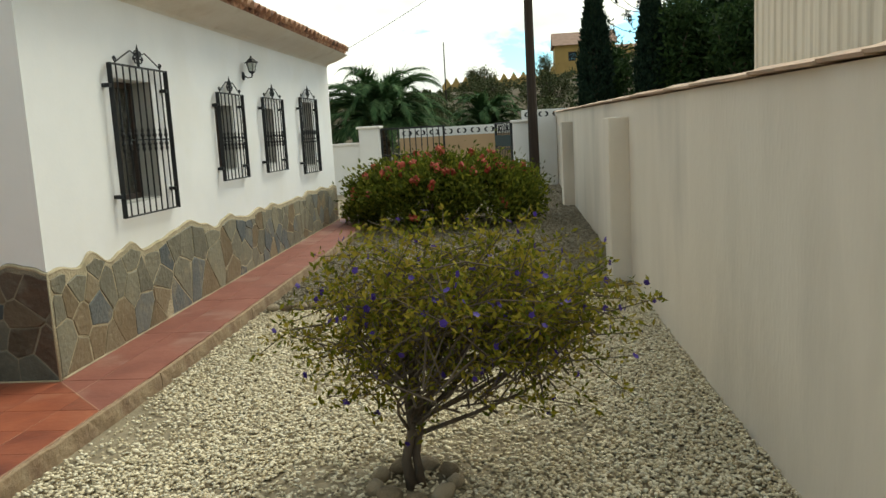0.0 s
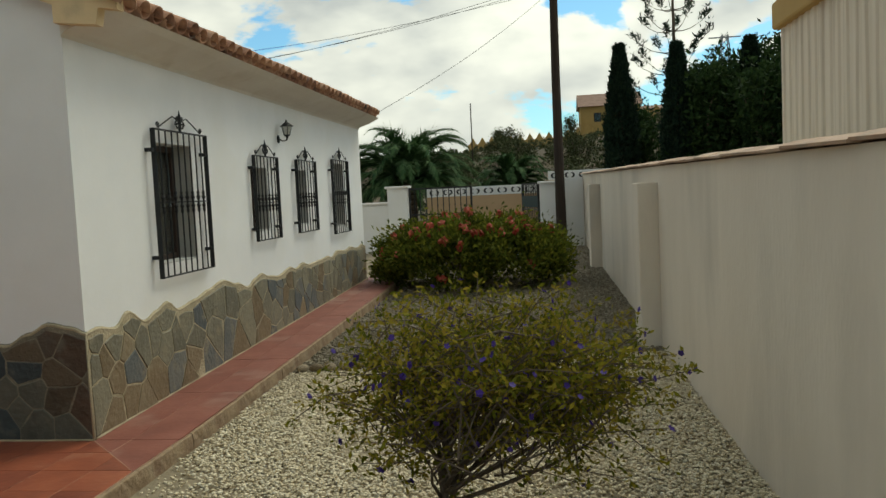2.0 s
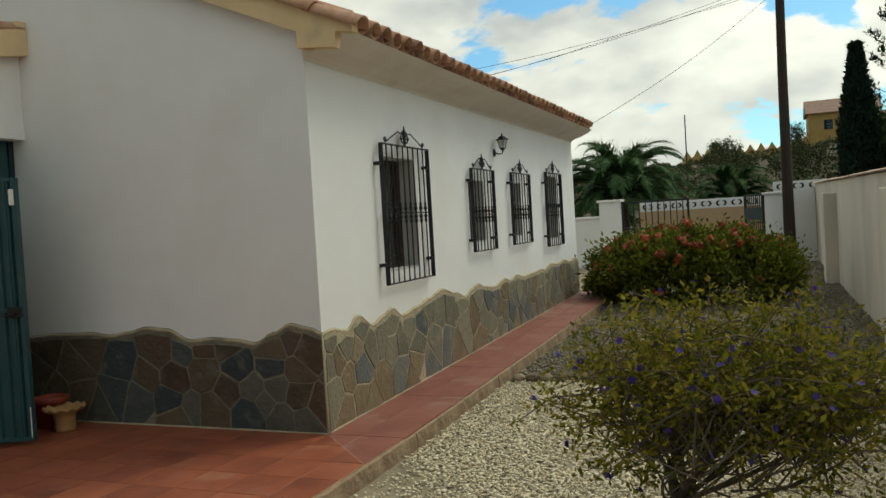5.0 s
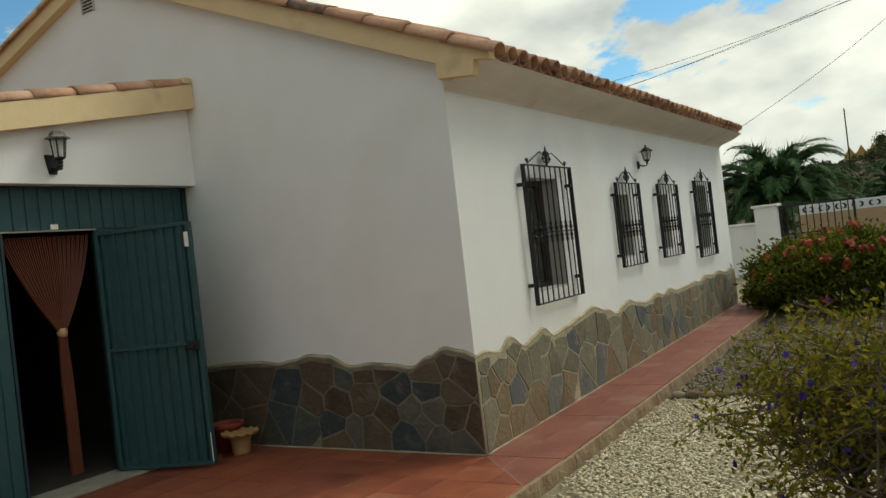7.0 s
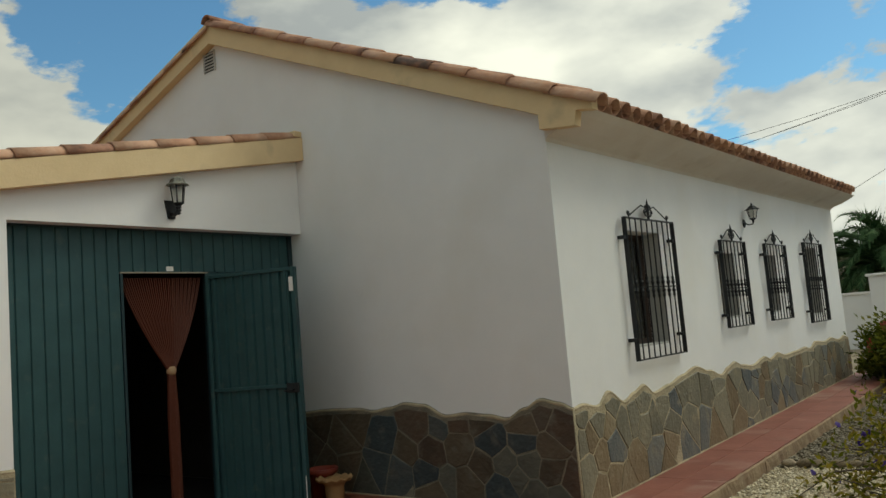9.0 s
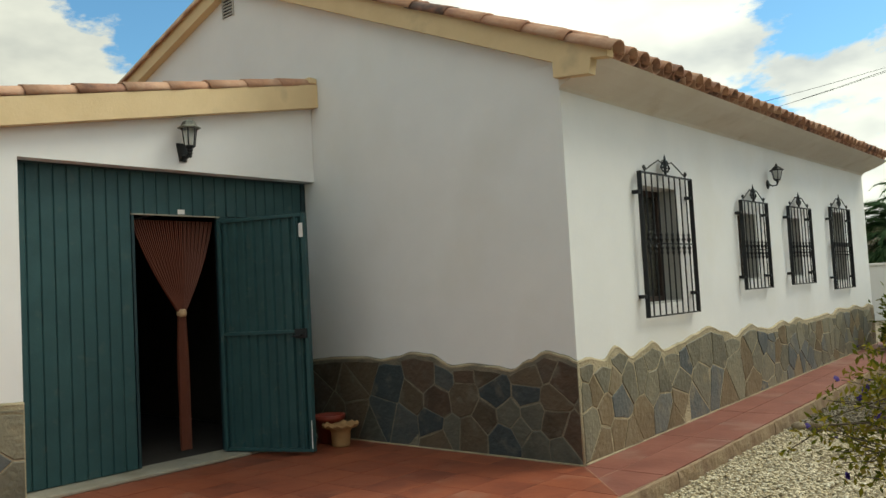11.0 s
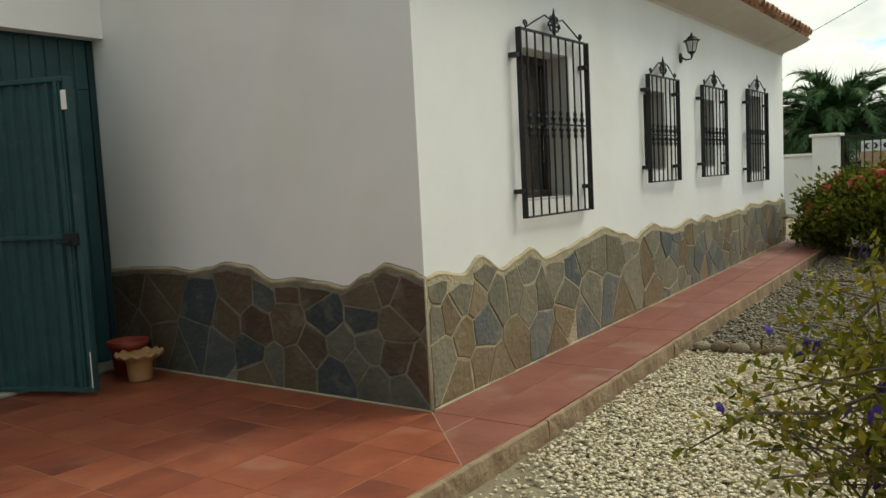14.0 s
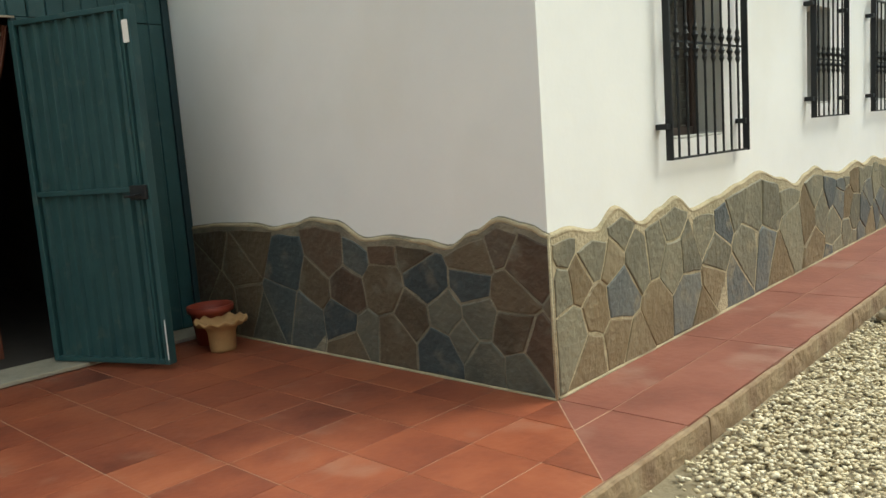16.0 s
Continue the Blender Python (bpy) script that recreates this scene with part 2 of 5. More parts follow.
RED = material("coral_red_petal", [(0.34, 0.040, 0.025), (0.48, 0.085, 0.050), (0.52, 0.14, 0.085)], 20, 0.6, bump=0, by_piece=0.6, through_light=0.3)
OCHRE = material("ochre_plaster", [(0.42, 0.28, 0.10), (0.50, 0.34, 0.13)], 0.8, 0.9, bump=0.1)
TANWALL = material("tan_plaster", [(0.42, 0.28, 0.165), (0.50, 0.34, 0.20)], 1.2, 0.9, bump=0.1)
WOODPOLE = material("weathered_pole_wood", [(0.0225, 0.015, 0.011), (0.045, 0.031, 0.0225)], 6, 0.85, bump=0.4, bump_scale=25, stretch=(1, 1, 0.1))
SHEDWALL = material("cream_ribbed_cladding", [(0.68, 0.60, 0.48), (0.76, 0.68, 0.56)], 1.5, 0.7, bump=0.05, stain=(0.40, 0.33, 0.24), stain_scale=2.0, stain_low=0.52, stain_high=0.8, stretch=(3, 3, 0.2))
POTCLAY = material("pale_clay_pot", [(0.36, 0.20, 0.085), (0.46, 0.28, 0.13)], 8, 0.8, bump=0.2)
POTRED = material("red_plastic_pot", [(0.22, 0.035, 0.022), (0.28, 0.05, 0.03)], 6, 0.5, bump=0.05)
COPING = material("pale_clay_coping", [(0.42, 0.29, 0.215), (0.56, 0.42, 0.32)], 6, 0.9, bump=0.3, by_piece=0.4, stain=(0.34, 0.27, 0.21), stain_scale=5)
CURTAIN = material("rust_bead_curtain", [(0.085, 0.022, 0.011), (0.13, 0.036, 0.018)], 30, 0.6, bump=0.1, island=0.5)
# indoor shade is put into this near-black colour, not a real paint
DARKIN = material("interior_gloom_colour", [(0.05, 0.045, 0.04), (0.07, 0.06, 0.055)], 2, 0.9, bump=0.05)
OLDROOF = material("weathered_far_roof", [(0.22, 0.14, 0.105), (0.32, 0.21, 0.16)], 1.5, 0.9, bump=0.3, bump_scale=6)
ASPHALT = material("asphalt", [(0.045, 0.045, 0.045), (0.06, 0.06, 0.058)], 8, 0.9, bump=0.3)
WHITETRIM = material("white_trim", [(0.74, 0.73, 0.71), (0.80, 0.79, 0.77)], 3, 0.8, bump=0.05)
GALV = material("grey_galvanised", [(0.18, 0.20, 0.22), (0.25, 0.27, 0.29)], 6, 0.5, 0.6, bump=0)
CABLE = material("black_cable", [(0.015, 0.015, 0.015), (0.02, 0.02, 0.02)], 6, 0.7, bump=0)


def glass(name, tint, rough=0.05):
    m = bpy.data.materials.new(name)
    m.use_nodes = True
    p = m.node_tree.nodes["Principled BSDF"]
    p.inputs["Base Color"].default_value = (*tint, 1)
    p.inputs["Roughness"].default_value = rough
    p.inputs["Transmission Weight"].default_value = 1.0
    p.inputs["IOR"].default_value = 1.45
    return m


GLASS = glass("clear_glass", (0.75, 0.8, 0.78))
LAMPGLASS = glass("frosted_lamp_glass", (0.9, 0.9, 0.85), 0.35)


# ---- building helpers ----
rng = np.random.default_rng(7)
rnd = random.Random(11)


def slope(y):
    """The rise of the garden along the house."""
    return 0.02 * min(max(y, 0.0), 15.0)


def thing(name, label, category, at=(0, 0, 0), group="", kind=""):
    ob = new(name)
    ob.empty_display_size = 0.1
    ob.location = at
    return tagged(ob, label, category, group, kind)


def from_lists(name, verts, faces, mat, parent=None, label="", smooth=False, mats=None, index=None):
    me = bpy.data.meshes.new(name)
    me.from_pydata([tuple(v) for v in verts], [], [tuple(f) for f in faces])
    me.materials.append(mat)
    for extra in mats or ():
        me.materials.append(extra)
    if smooth:
        me.polygons.foreach_set("use_smooth", [True] * len(me.polygons))
    if index is not None:
        me.polygons.foreach_set("material_index", index)
    me.update()
    ob = new(name, me)
    ob.parent = parent
    if label:
        tagged(ob, label)
    return ob


def part(name, bm, mat, parent=None, label="", smooth=False):
    me = bpy.data.meshes.new(name)
    bm.normal_update()
    bm.to_mesh(me)
    bm.free()
    me.materials.append(mat)
    if smooth:
        me.polygons.foreach_set("use_smooth", [True] * len(me.polygons))
    ob = new(name, me)
    ob.parent = parent
    if label:
        tagged(ob, label)
    return ob


def box(x0, x1, y0, y1, z0, z1, bevel=0.0, bm=None):
    bm = bm or bmesh.new()
    made = bmesh.ops.create_cube(bm, size=1.0, matrix=Matrix.LocRotScale(((x0 + x1) / 2, (y0 + y1) / 2, (z0 + z1) / 2), None, (x1 - x0, y1 - y0, z1 - z0)))
    if bevel:
        edges = list({e for v in made["verts"] for e in v.link_edges})
        bmesh.ops.bevel(bm, geom=edges, offset=bevel, segments=2, affect="EDGES", profile=0.5)
    return bm


def rod(bm, a, b, r0, r1=None, seg=8, caps=True):
    a, b = Vector(a), Vector(b)
    r1 = r0 if r1 is None else r1
    d = b - a
    m = Matrix.Translation((a + b) / 2) @ d.to_track_quat("Z", "Y").to_matrix().to_4x4()
    bmesh.ops.create_cone(bm, cap_ends=caps, segments=seg, radius1=r0, radius2=r1, depth=d.length, matrix=m)
    return bm


def tube(bm, points, radii, seg=8):
    """A bent tube along points."""
    pts = [Vector(p) for p in points]
    if not hasattr(radii, "__len__"):
        radii = [radii] * len(pts)
    rings = []
    q = (pts[1] - pts[0]).to_track_quat("Z", "Y")
    for i, p in enumerate(pts):
        d = (pts[min(i + 1, len(pts) - 1)] - pts[max(i - 1, 0)]).normalized()
        q = (q @ Vector((0, 0, 1))).rotation_difference(d) @ q
        rings.append([bm.verts.new(p + q @ Vector((radii[i] * math.cos(k * 2 * math.pi / seg), radii[i] * math.sin(k * 2 * math.pi / seg), 0))) for k in range(seg)])
    for a, b in zip(rings, rings[1:]):
        for k in range(seg):
            bm.faces.new((a[k], a[(k + 1) % seg], b[(k + 1) % seg], b[k]))
    bm.faces.new(rings[0][::-1])
    bm.faces.new(rings[-1])
    return bm


def lathe(bm, profile, seg=16, at=(0, 0, 0), wave=0.0, waves=0):
    """Turned shape from (radius, height) pairs; wave ruffles the outermost rings."""
    rings = []
    most = max(r for r, _ in profile)
    for r, z in profile:
        ring = []
        for k in range(seg):
            a = k * 2 * math.pi / seg
            w = wave * math.sin(a * waves) if r > most * 0.93 else 0
            ring.append(bm.verts.new((at[0] + r * math.cos(a), at[1] + r * math.sin(a), at[2] + z + w)))
        rings.append(ring)
    for a, b in zip(rings, rings[1:]):
        for k in range(seg):
            bm.faces.new((a[k], a[(k + 1) % seg], b[(k + 1) % seg], b[k]))
    bm.faces.new(rings[0][::-1])
    bm.faces.new(rings[-1])
    return bm


def prism(bm, outline, axis, lo, hi):
    """Extrudes an outline in the plane across axis ('x' or 'y') from lo to hi."""
    def put(p, v):
        return (v, p[0], p[1]) if axis == "x" else (p[0], v, p[1])
    a = [bm.verts.new(put(p, lo)) for p in outline]
    b = [bm.verts.new(put(p, hi)) for p in outline]
    bm.faces.new(a)
    bm.faces.new(b[::-1])
    n = len(outline)
    for i in range(n):
        bm.faces.new((a[i], b[i], b[(i + 1) % n], a[(i + 1) % n]))
    bmesh.ops.recalc_face_normals(bm, faces=bm.faces)
    return bm


def structure(name, bm, mat, label, category, smooth=False):
    return tagged(part(name, bm, mat, None, "", smooth), label, category, kind="structure")


def wall_with_holes(name, u0, u1, z0, z1, holes, plane, lo, hi, mat, label):
    """A wall in the plane x or y, from lo to hi in thickness, with openings (u0, u1, z0, z1) through it."""
    us = sorted({u0, u1, *[h[0] for h in holes], *[h[1] for h in holes]})
    zs = sorted({z0, z1, *[h[2] for h in holes], *[h[3] for h in holes]})
    solid = {}
    for i in range(len(us) - 1):
        for k in range(len(zs) - 1):
            cu, cz = (us[i] + us[i + 1]) / 2, (zs[k] + zs[k + 1]) / 2
            solid[i, k] = not any(h[0] < cu < h[1] and h[2] < cz < h[3] for h in holes)
    verts, faces, seen = [], [], {}

    def v(u, d, z):
        key = (u, d, z)
        if key not in seen:
            seen[key] = len(verts)
            verts.append((d, u, z) if plane == "x" else (u, d, z))
        return seen[key]
    for (i, k), full in solid.items():
        if not full:
            continue
        a, b, c, d = us[i], us[i + 1], zs[k], zs[k + 1]
        faces.append((v(a, hi, c), v(b, hi, c), v(b, hi, d), v(a, hi, d)))
        faces.append((v(a, lo, c), v(a, lo, d), v(b, lo, d), v(b, lo, c)))
        if not solid.get((i - 1, k)):
            faces.append((v(a, lo, c), v(a, hi, c), v(a, hi, d), v(a, lo, d)))
        if not solid.get((i + 1, k)):
            faces.append((v(b, lo, c), v(b, lo, d), v(b, hi, d), v(b, hi, c)))
        if not solid.get((i, k - 1)):
            faces.append((v(a, lo, c), v(b, lo, c), v(b, hi, c), v(a, hi, c)))
        if not solid.get((i, k + 1)):
            faces.append((v(a, lo, d), v(a, hi, d), v(b, hi, d), v(b, lo, d)))
    bm = bmesh.new()
    bv = [bm.verts.new(p) for p in verts]
    for f in faces:
        bm.faces.new([bv[i] for i in f])
    bmesh.ops.recalc_face_normals(bm, faces=bm.faces)
    return structure(name, bm, mat, label, "wall")


def leaves(name, at, size, mat, parent=None, label="", up=0.0, out=None, narrow=0.42, fold=0.25, kind=""):
    """One mesh of many small folded leaves; up draws their tips upwards."""
    at = np.asarray(at, float)
    n = len(at)
    d = rng.normal(size=(n, 3))
    if out is not None:
        d = d * 0.7 + out
    d[:, 2] += up
    d /= np.linalg.norm(d, axis=1)[:, None]
    side = np.cross(d, rng.normal(size=(n, 3)))
    side /= np.linalg.norm(side, axis=1)[:, None]
    nor = np.cross(side, d)
    s = (np.asarray(size) * rng.uniform(0.65, 1.3, n))[:, None]
    mid = at + d * s * 0.5
    v = np.stack([at, mid + side * s * narrow * 0.5 + nor * s * fold * 0.3, at + d * s, mid - side * s * narrow * 0.5 + nor * s * fold * 0.3], 1).reshape(-1, 3)
    base = np.arange(n)[:, None] * 4
    tri = np.concatenate([base + [0, 1, 2], base + [0, 2, 3]], 1).reshape(-1, 3)
    ob = fast_mesh(name, v, tri, mat, parent, label)
    if kind:
        tagged(ob, kind=kind)
    return ob


def fast_mesh(name, v, tri, mat, parent=None, label="", smooth=False):
    me = bpy.data.meshes.new(name)
    me.vertices.add(len(v))
    me.vertices.foreach_set("co", np.ascontiguousarray(v, dtype=np.float32).ravel())
    me.loops.add(tri.size)
    me.loops.foreach_set("vertex_index", np.ascontiguousarray(tri, dtype=np.int32).ravel())
    me.polygons.add(len(tri))
    me.polygons.foreach_set("loop_start", np.arange(0, tri.size, 3, dtype=np.int32))
    me.polygons.foreach_set("loop_total", np.full(len(tri), 3, dtype=np.int32))
    if smooth:
        me.polygons.foreach_set("use_smooth", np.ones(len(tri), dtype=bool))
    me.update(calc_edges=True)
    me.validate()
    me.materials.append(mat)
    ob = new(name, me)
    ob.parent = parent
    if label:
        tagged(ob, label)
    return ob


def clip(poly, a, b, c):
    """Keeps the part of a polygon where a*s + b*z <= c."""
    res = []
    for i, p in enumerate(poly):
        q = poly[(i + 1) % len(poly)]
        dp, dq = a * p[0] + b * p[1] - c, a * q[0] + b * q[1] - c
        if dp <= 0:
            res.append(p)
        if (dp < 0 < dq) or (dq < 0 < dp):
            t = dp / (dp - dq)
            res.append((p[0] + (q[0] - p[0]) * t, p[1] + (q[1] - p[1]) * t))
    return res


HEX = [(math.cos(k * math.pi / 3), math.sin(k * math.pi / 3), 0.25 * (-1) ** k) for k in range(6)]
ICO_V = np.array([(0, 0, -0.9), *HEX, (0, 0, 0.9)])
ICO_F = np.array([(0, 1 + (k + 1) % 6, 1 + k) for k in range(6)] + [(7, 1 + k, 1 + (k + 1) % 6) for k in range(6)])


def pebbles(name, xs, ys, zs, size, mat, label):
    n = len(xs)
    v = np.repeat(ICO_V[None], n, 0) * rng.uniform(0.75, 1.2, (n, 8, 1))
    sc = np.asarray(size)[:, None] * rng.uniform(0.7, 1.25, (n, 3)) * np.array([1.15, 0.9, 0.62])
    v = v * sc[:, None]
    a = rng.uniform(0, 2 * np.pi, n)
    tilt = rng.normal(0, 0.35, n)
    c, s, ct, st = np.cos(a)[:, None], np.sin(a)[:, None], np.cos(tilt)[:, None], np.sin(tilt)[:, None]
    x, y, z = v[..., 0], v[..., 1], v[..., 2]
    y, z = y * ct - z * st, y * st + z * ct
    v = np.stack([x * c - y * s + xs[:, None], x * s + y * c + ys[:, None], z + zs[:, None]], -1).reshape(-1, 3)
    tri = (np.arange(n)[:, None, None] * 8 + ICO_F[None]).reshape(-1, 3)
    return tagged(fast_mesh(name, v, tri, mat, None, "", True), label, "gravel", kind="stuff")


# ---- ground, road and hill ----
def ridge(x):
    return float(np.interp(x, [-200, -60, -30, -12, -5, 6, 15, 30, 60, 200], [3.0, 4.2, 5.0, 5.8, 6.3, 6.7, 8.9, 12, 14, 16]))


def ground_z(x, y):
    z = -0.122 + slope(y)
    if y > 15:
        z -= 0.1 * min(1, (y - 15) / 2)
    if y > 30:
        f = min(1.0, (y - 30) / 65.0)
        z += ridge(x) * (f * f * (3 - 2 * f))
        z += 0.7 * f * (1 - f) * 4 * noise.fractal(Vector((x * 0.07, y * 0.07, 0.3)), 1.0, 2.0, 4)
    return z


gx = np.unique(np.concatenate([np.linspace(-900, -120, 14), np.linspace(-120, -10, 45), np.linspace(-10, 10, 41), np.linspace(10, 120, 45), np.linspace(120, 900, 14)]))
gy = np.unique(np.concatenate([np.linspace(-900, -60, 12), np.linspace(-60, -8, 14), np.linspace(-8, 18, 53), np.linspace(18, 110, 60), np.linspace(110, 900, 14)]))
gv = [(x, y, ground_z(x, y)) for y in gy for x in gx]
gw = len(gx)
gf = [(r * gw + c, r * gw + c + 1, (r + 1) * gw + c + 1, (r + 1) * gw + c) for r in range(len(gy) - 1) for c in range(gw - 1)]
gi = [1 if gy[r] > 24 else 0 for r in range(len(gy) - 1) for c in range(gw - 1)]
ground = tagged(from_lists("ground", gv, gf, SOIL, None, "", True, [HILL], gi), "dusty pale earth under the gravel rising to a dry scrubby hill", "ground", kind="structure")
bm = bmesh.new()
vs = [bm.verts.new(p) for p in ((-60, 16.0, 0.09), (60, 16.0, 0.09), (60, 21.4, 0.09), (-60, 21.4, 0.09))]
bm.faces.new(vs)
structure("road", bm, ASPHALT, "grey asphalt lane behind the garden gate", "road")

# ---- house ----
Y1 = 8.45
WINS = [(1.14, 1.85, 1.095, 2.10), (3.27, 3.79, 1.25, 1.955), (4.82, 5.30, 1.255, 1.96), (6.74, 7.25, 1.15, 2.10)]
wall_with_holes("wall_east", 0.0, Y1, -0.15, 2.93, WINS, "x", -0.28, 0.0, WHITE, "white plastered house wall with barred windows and stone plinth")


def roof_z(x):
    """Underside of the main roof: ridge at x = -3.97."""
    return 4.663 - 0.435 * (x + 3.97) if x > -3.97 else 4.663 + 0.31 * (x + 3.97)


bm = prism(bmesh.new(), [(-0.28, -0.15), (-0.28, roof_z(-0.28)), (-3.97, 4.663), (-9.5, roof_z(-9.5)), (-9.5, -0.15)], "y", 0.0, 0.28)
prism(bm, [(-0.279, 2.931), (0.0, 2.931), (0.0, 2.94), (-0.279, 3.06)], "y", 0.0, 0.27)
structure("wall_gable", bm, WHITE, "white plastered gable wall over a dark stone plinth", "wall")
bm = prism(bmesh.new(), [(-0.28, -0.15), (-0.28, roof_z(-0.28)), (-3.97, 4.663), (-9.5, roof_z(-9.5)), (-9.5, -0.15)], "y", Y1 - 0.28, Y1)
structure("wall_north", bm, WHITE, "white plastered rear gable wall of the house", "wall")
structure("wall_west", box(-9.5, -9.22, 0.28, Y1 - 0.28, -0.15, 3.1), WHITE, "white plastered far side wall of the house", "wall")

# eaves, verges and roof deck
roof = thing("roof_main", "low pitched clay barrel tile roof with cream verges", "roof", kind="structure")
part("deck", prism(bmesh.new(), [(0.12, roof_z(0.12) + 0.04), (-3.97, 4.703), (-9.9, roof_z(-9.9) + 0.04), (-9.9, roof_z(-9.9) + 0.14), (-3.97, 4.803), (0.12, roof_z(0.12) + 0.14)], "y", -0.02, Y1 + 0.12), CLAYS, roof)
part("soffit", prism(bmesh.new(), [(0.003, 2.722), (0.018, 2.748), (0.06, 2.770), (0.18, 2.806), (0.30, 2.860), (0.365, 2.900), (0.003, 3.05)], "y", -0.02, Y1 + 0.01), SOFFIT, roof, "white sloping eaves soffit with dark staining")
bm = prism(bmesh.new(), [(0.30, 2.768), (0.004, 2.800), (0.004, 2.915), (-3.97, 4.635), (-3.97, 4.875), (0.45, 2.945), (0.45, 2.855), (0.32, 2.875)], "y", -0.09, 0.0 - 0.003)
part("verge", bm, CREAM, roof, "cream painted verge board")
bm = prism(bmesh.new(), [(-3.971, 4.635), (-10.0, 4.635 - 6.03 * 0.31), (-10.0, 4.865 - 6.03 * 0.31), (-3.971, 4.875)], "y", -0.09, -0.003)
part("verge", bm, CREAM, roof, "cream painted verge board")


def barrel(length, r0, r1, seg=8, thick=0.014):
    """A half-round clay tile lying along -x from its low end, open below."""
    v, f = [], []
    for end, (x, r) in enumerate(((0.0, r0), (-length, r1))):
        for rr in (r, r - thick):
            for k in range(seg + 1):
                a = math.pi * k / seg
                v.append((x, rr * math.cos(a), rr * math.sin(a) * 0.9))
    n = seg + 1
    for k in range(seg):
        f.append((k, k + 1, 2 * n + k + 1, 2 * n + k))
        f.append((n + k + 1, n + k, 3 * n + k, 3 * n + k + 1))
        f.append((k, n + k, n + k + 1, k + 1))
        f.append((2 * n + k, 2 * n + k + 1, 3 * n + k + 1, 3 * n + k))
    f += [(0, 2 * n, 3 * n, n), (seg, n + seg, 3 * n + seg, 2 * n + seg)]
    me = bpy.data.meshes.new("roof_tile")
    me.from_pydata(v, [], f)
    me.materials.append(CLAY)
    me.polygons.foreach_set("use_smooth", [True] * len(f))
    return me


TILE = barrel(0.42, 0.088, 0.076)
PAN = barrel(0.42, 0.080, 0.088)
PITCH = math.degrees(math.atan(0.435))
step = 0.20


def tile_at(parent, x, y, z, tilt, turn=0.0, flip=0.0, mesh=None):
    ob = new("roof_tile", mesh or TILE)
    ob.parent = parent
    ob.matrix_basis = pose(x, y, z, 0, 0, turn) @ pose(0, 0, 0, flip, tilt, 0)
    return ob


def roof_tiles(parent, x_low, z_low, grade, y0, y1, courses, near):
    """Covering tiles in columns; the lowest courses as pieces, the rest as one mesh."""
    tilt = math.degrees(math.atan(grade))
    cols = int((y1 - y0) / step) + 1
    v, f = [], []
    for c in range(courses):
        run = 0.36 * c * math.cos(math.radians(tilt))
        for k in range(cols):
            y = y0 + k * step
            x, z = x_low - run, z_low + run * grade + 0.004 * rnd.uniform(-1, 1)
            if c < near or k == 0:
                tile_at(parent, x + rnd.uniform(-.01, .01), y, z + 0.022, tilt + rnd.uniform(-1, 1), rnd.uniform(-1.5, 1.5))
                if c < near:
                    tile_at(parent, x - 0.035 + rnd.uniform(-.008, .008), y + step / 2, z + 0.058, tilt, rnd.uniform(-1, 1), 180, PAN)
                continue
            m = pose(x, y, z + 0.025, 0, tilt, 0)
            n0 = len(v)
            for xx, r in ((0, 0.088), (-0.42, 0.075)):
                for q in range(6):
                    a = math.pi * q / 5
                    v.append(m @ Vector((xx, r * math.cos(a), r * math.sin(a) * 0.9)))
            f += [(n0 + q, n0 + q + 1, n0 + 7 + q, n0 + 6 + q) for q in range(5)]
    return v, f


v, f = roof_tiles(roof, 0.37, 2.935, 0.435, 0.02, Y1 + 0.12, 12, 1)
v2, f2 = [], []
for c in range(14):
    for k in range(int(Y1 / step) + 2):
        m = Matrix.Translation((-3.97 - 0.36 * c * 0.96 - 0.40, 0.02 + k * step, 4.85 - 0.31 * (0.36 * c * 0.96 + 0.40))) @ pose(0, 0, 0, 0, 0, 180) @ pose(0, 0, 0, 0, 17.2, 0)
        n0 = len(v2)
        for xx, r in ((0, 0.088), (-0.42, 0.075)):
            for q in range(6):
                a = math.pi * q / 5
                v2.append(m @ Vector((xx, r * math.cos(a), r * math.sin(a) * 0.9)))
        f2 += [(n0 + q, n0 + q + 1, n0 + 7 + q, n0 + 6 + q) for q in range(5)]
tagged(from_lists("roof_covering", v + v2, f + [tuple(i + len(v) for i in q) for q in f2], CLAYS, roof, "", True), kind="stuff")
VERGETILE = barrel(0.46, 0.10, 0.085)
for c in range(12):
    run = 0.37 * c
    tile_at(roof, 0.50 - run, -0.035, 2.895 + run * 0.437 - 0.018, PITCH + rnd.uniform(-1, 1), rnd.uniform(-1, 1), 0, VERGETILE)
for c in range(15):
    run = 0.37 * c
    tile_at(roof, -4.0 - run - 0.40, -0.035, 4.765 - (run + 0.40) * 0.31, 17.2, 180, 0, VERGETILE)
for k in range(21):
    ob = tile_at(roof, -3.97, 0.35 + k * 0.42, 4.87, 0, 90, 0, VERGETILE)

# ---- garage annexe ----
GX, DX = -2.80, -2.96
structure("garage_wall", prism(bmesh.new(), [(-2.70, -0.15), (-2.70, 2.41), (-0.003, 2.41), (-0.003, 3.14), (-4.6, 2.28), (-4.6, -0.15)], "x", -3.06, GX), WHITE, "white plastered garage front above a wide steel door", "wall")
structure("garage_side_wall", box(-9.4, -3.061, -4.6, -4.35, -0.15, 2.3), WHITE, "white plastered side wall of the garage", "wall")
structure("garage_end_wall", box(-9.4, -9.15, -4.34, -0.01, -0.15, 2.4), WHITE, "white plastered end wall of the garage", "wall")
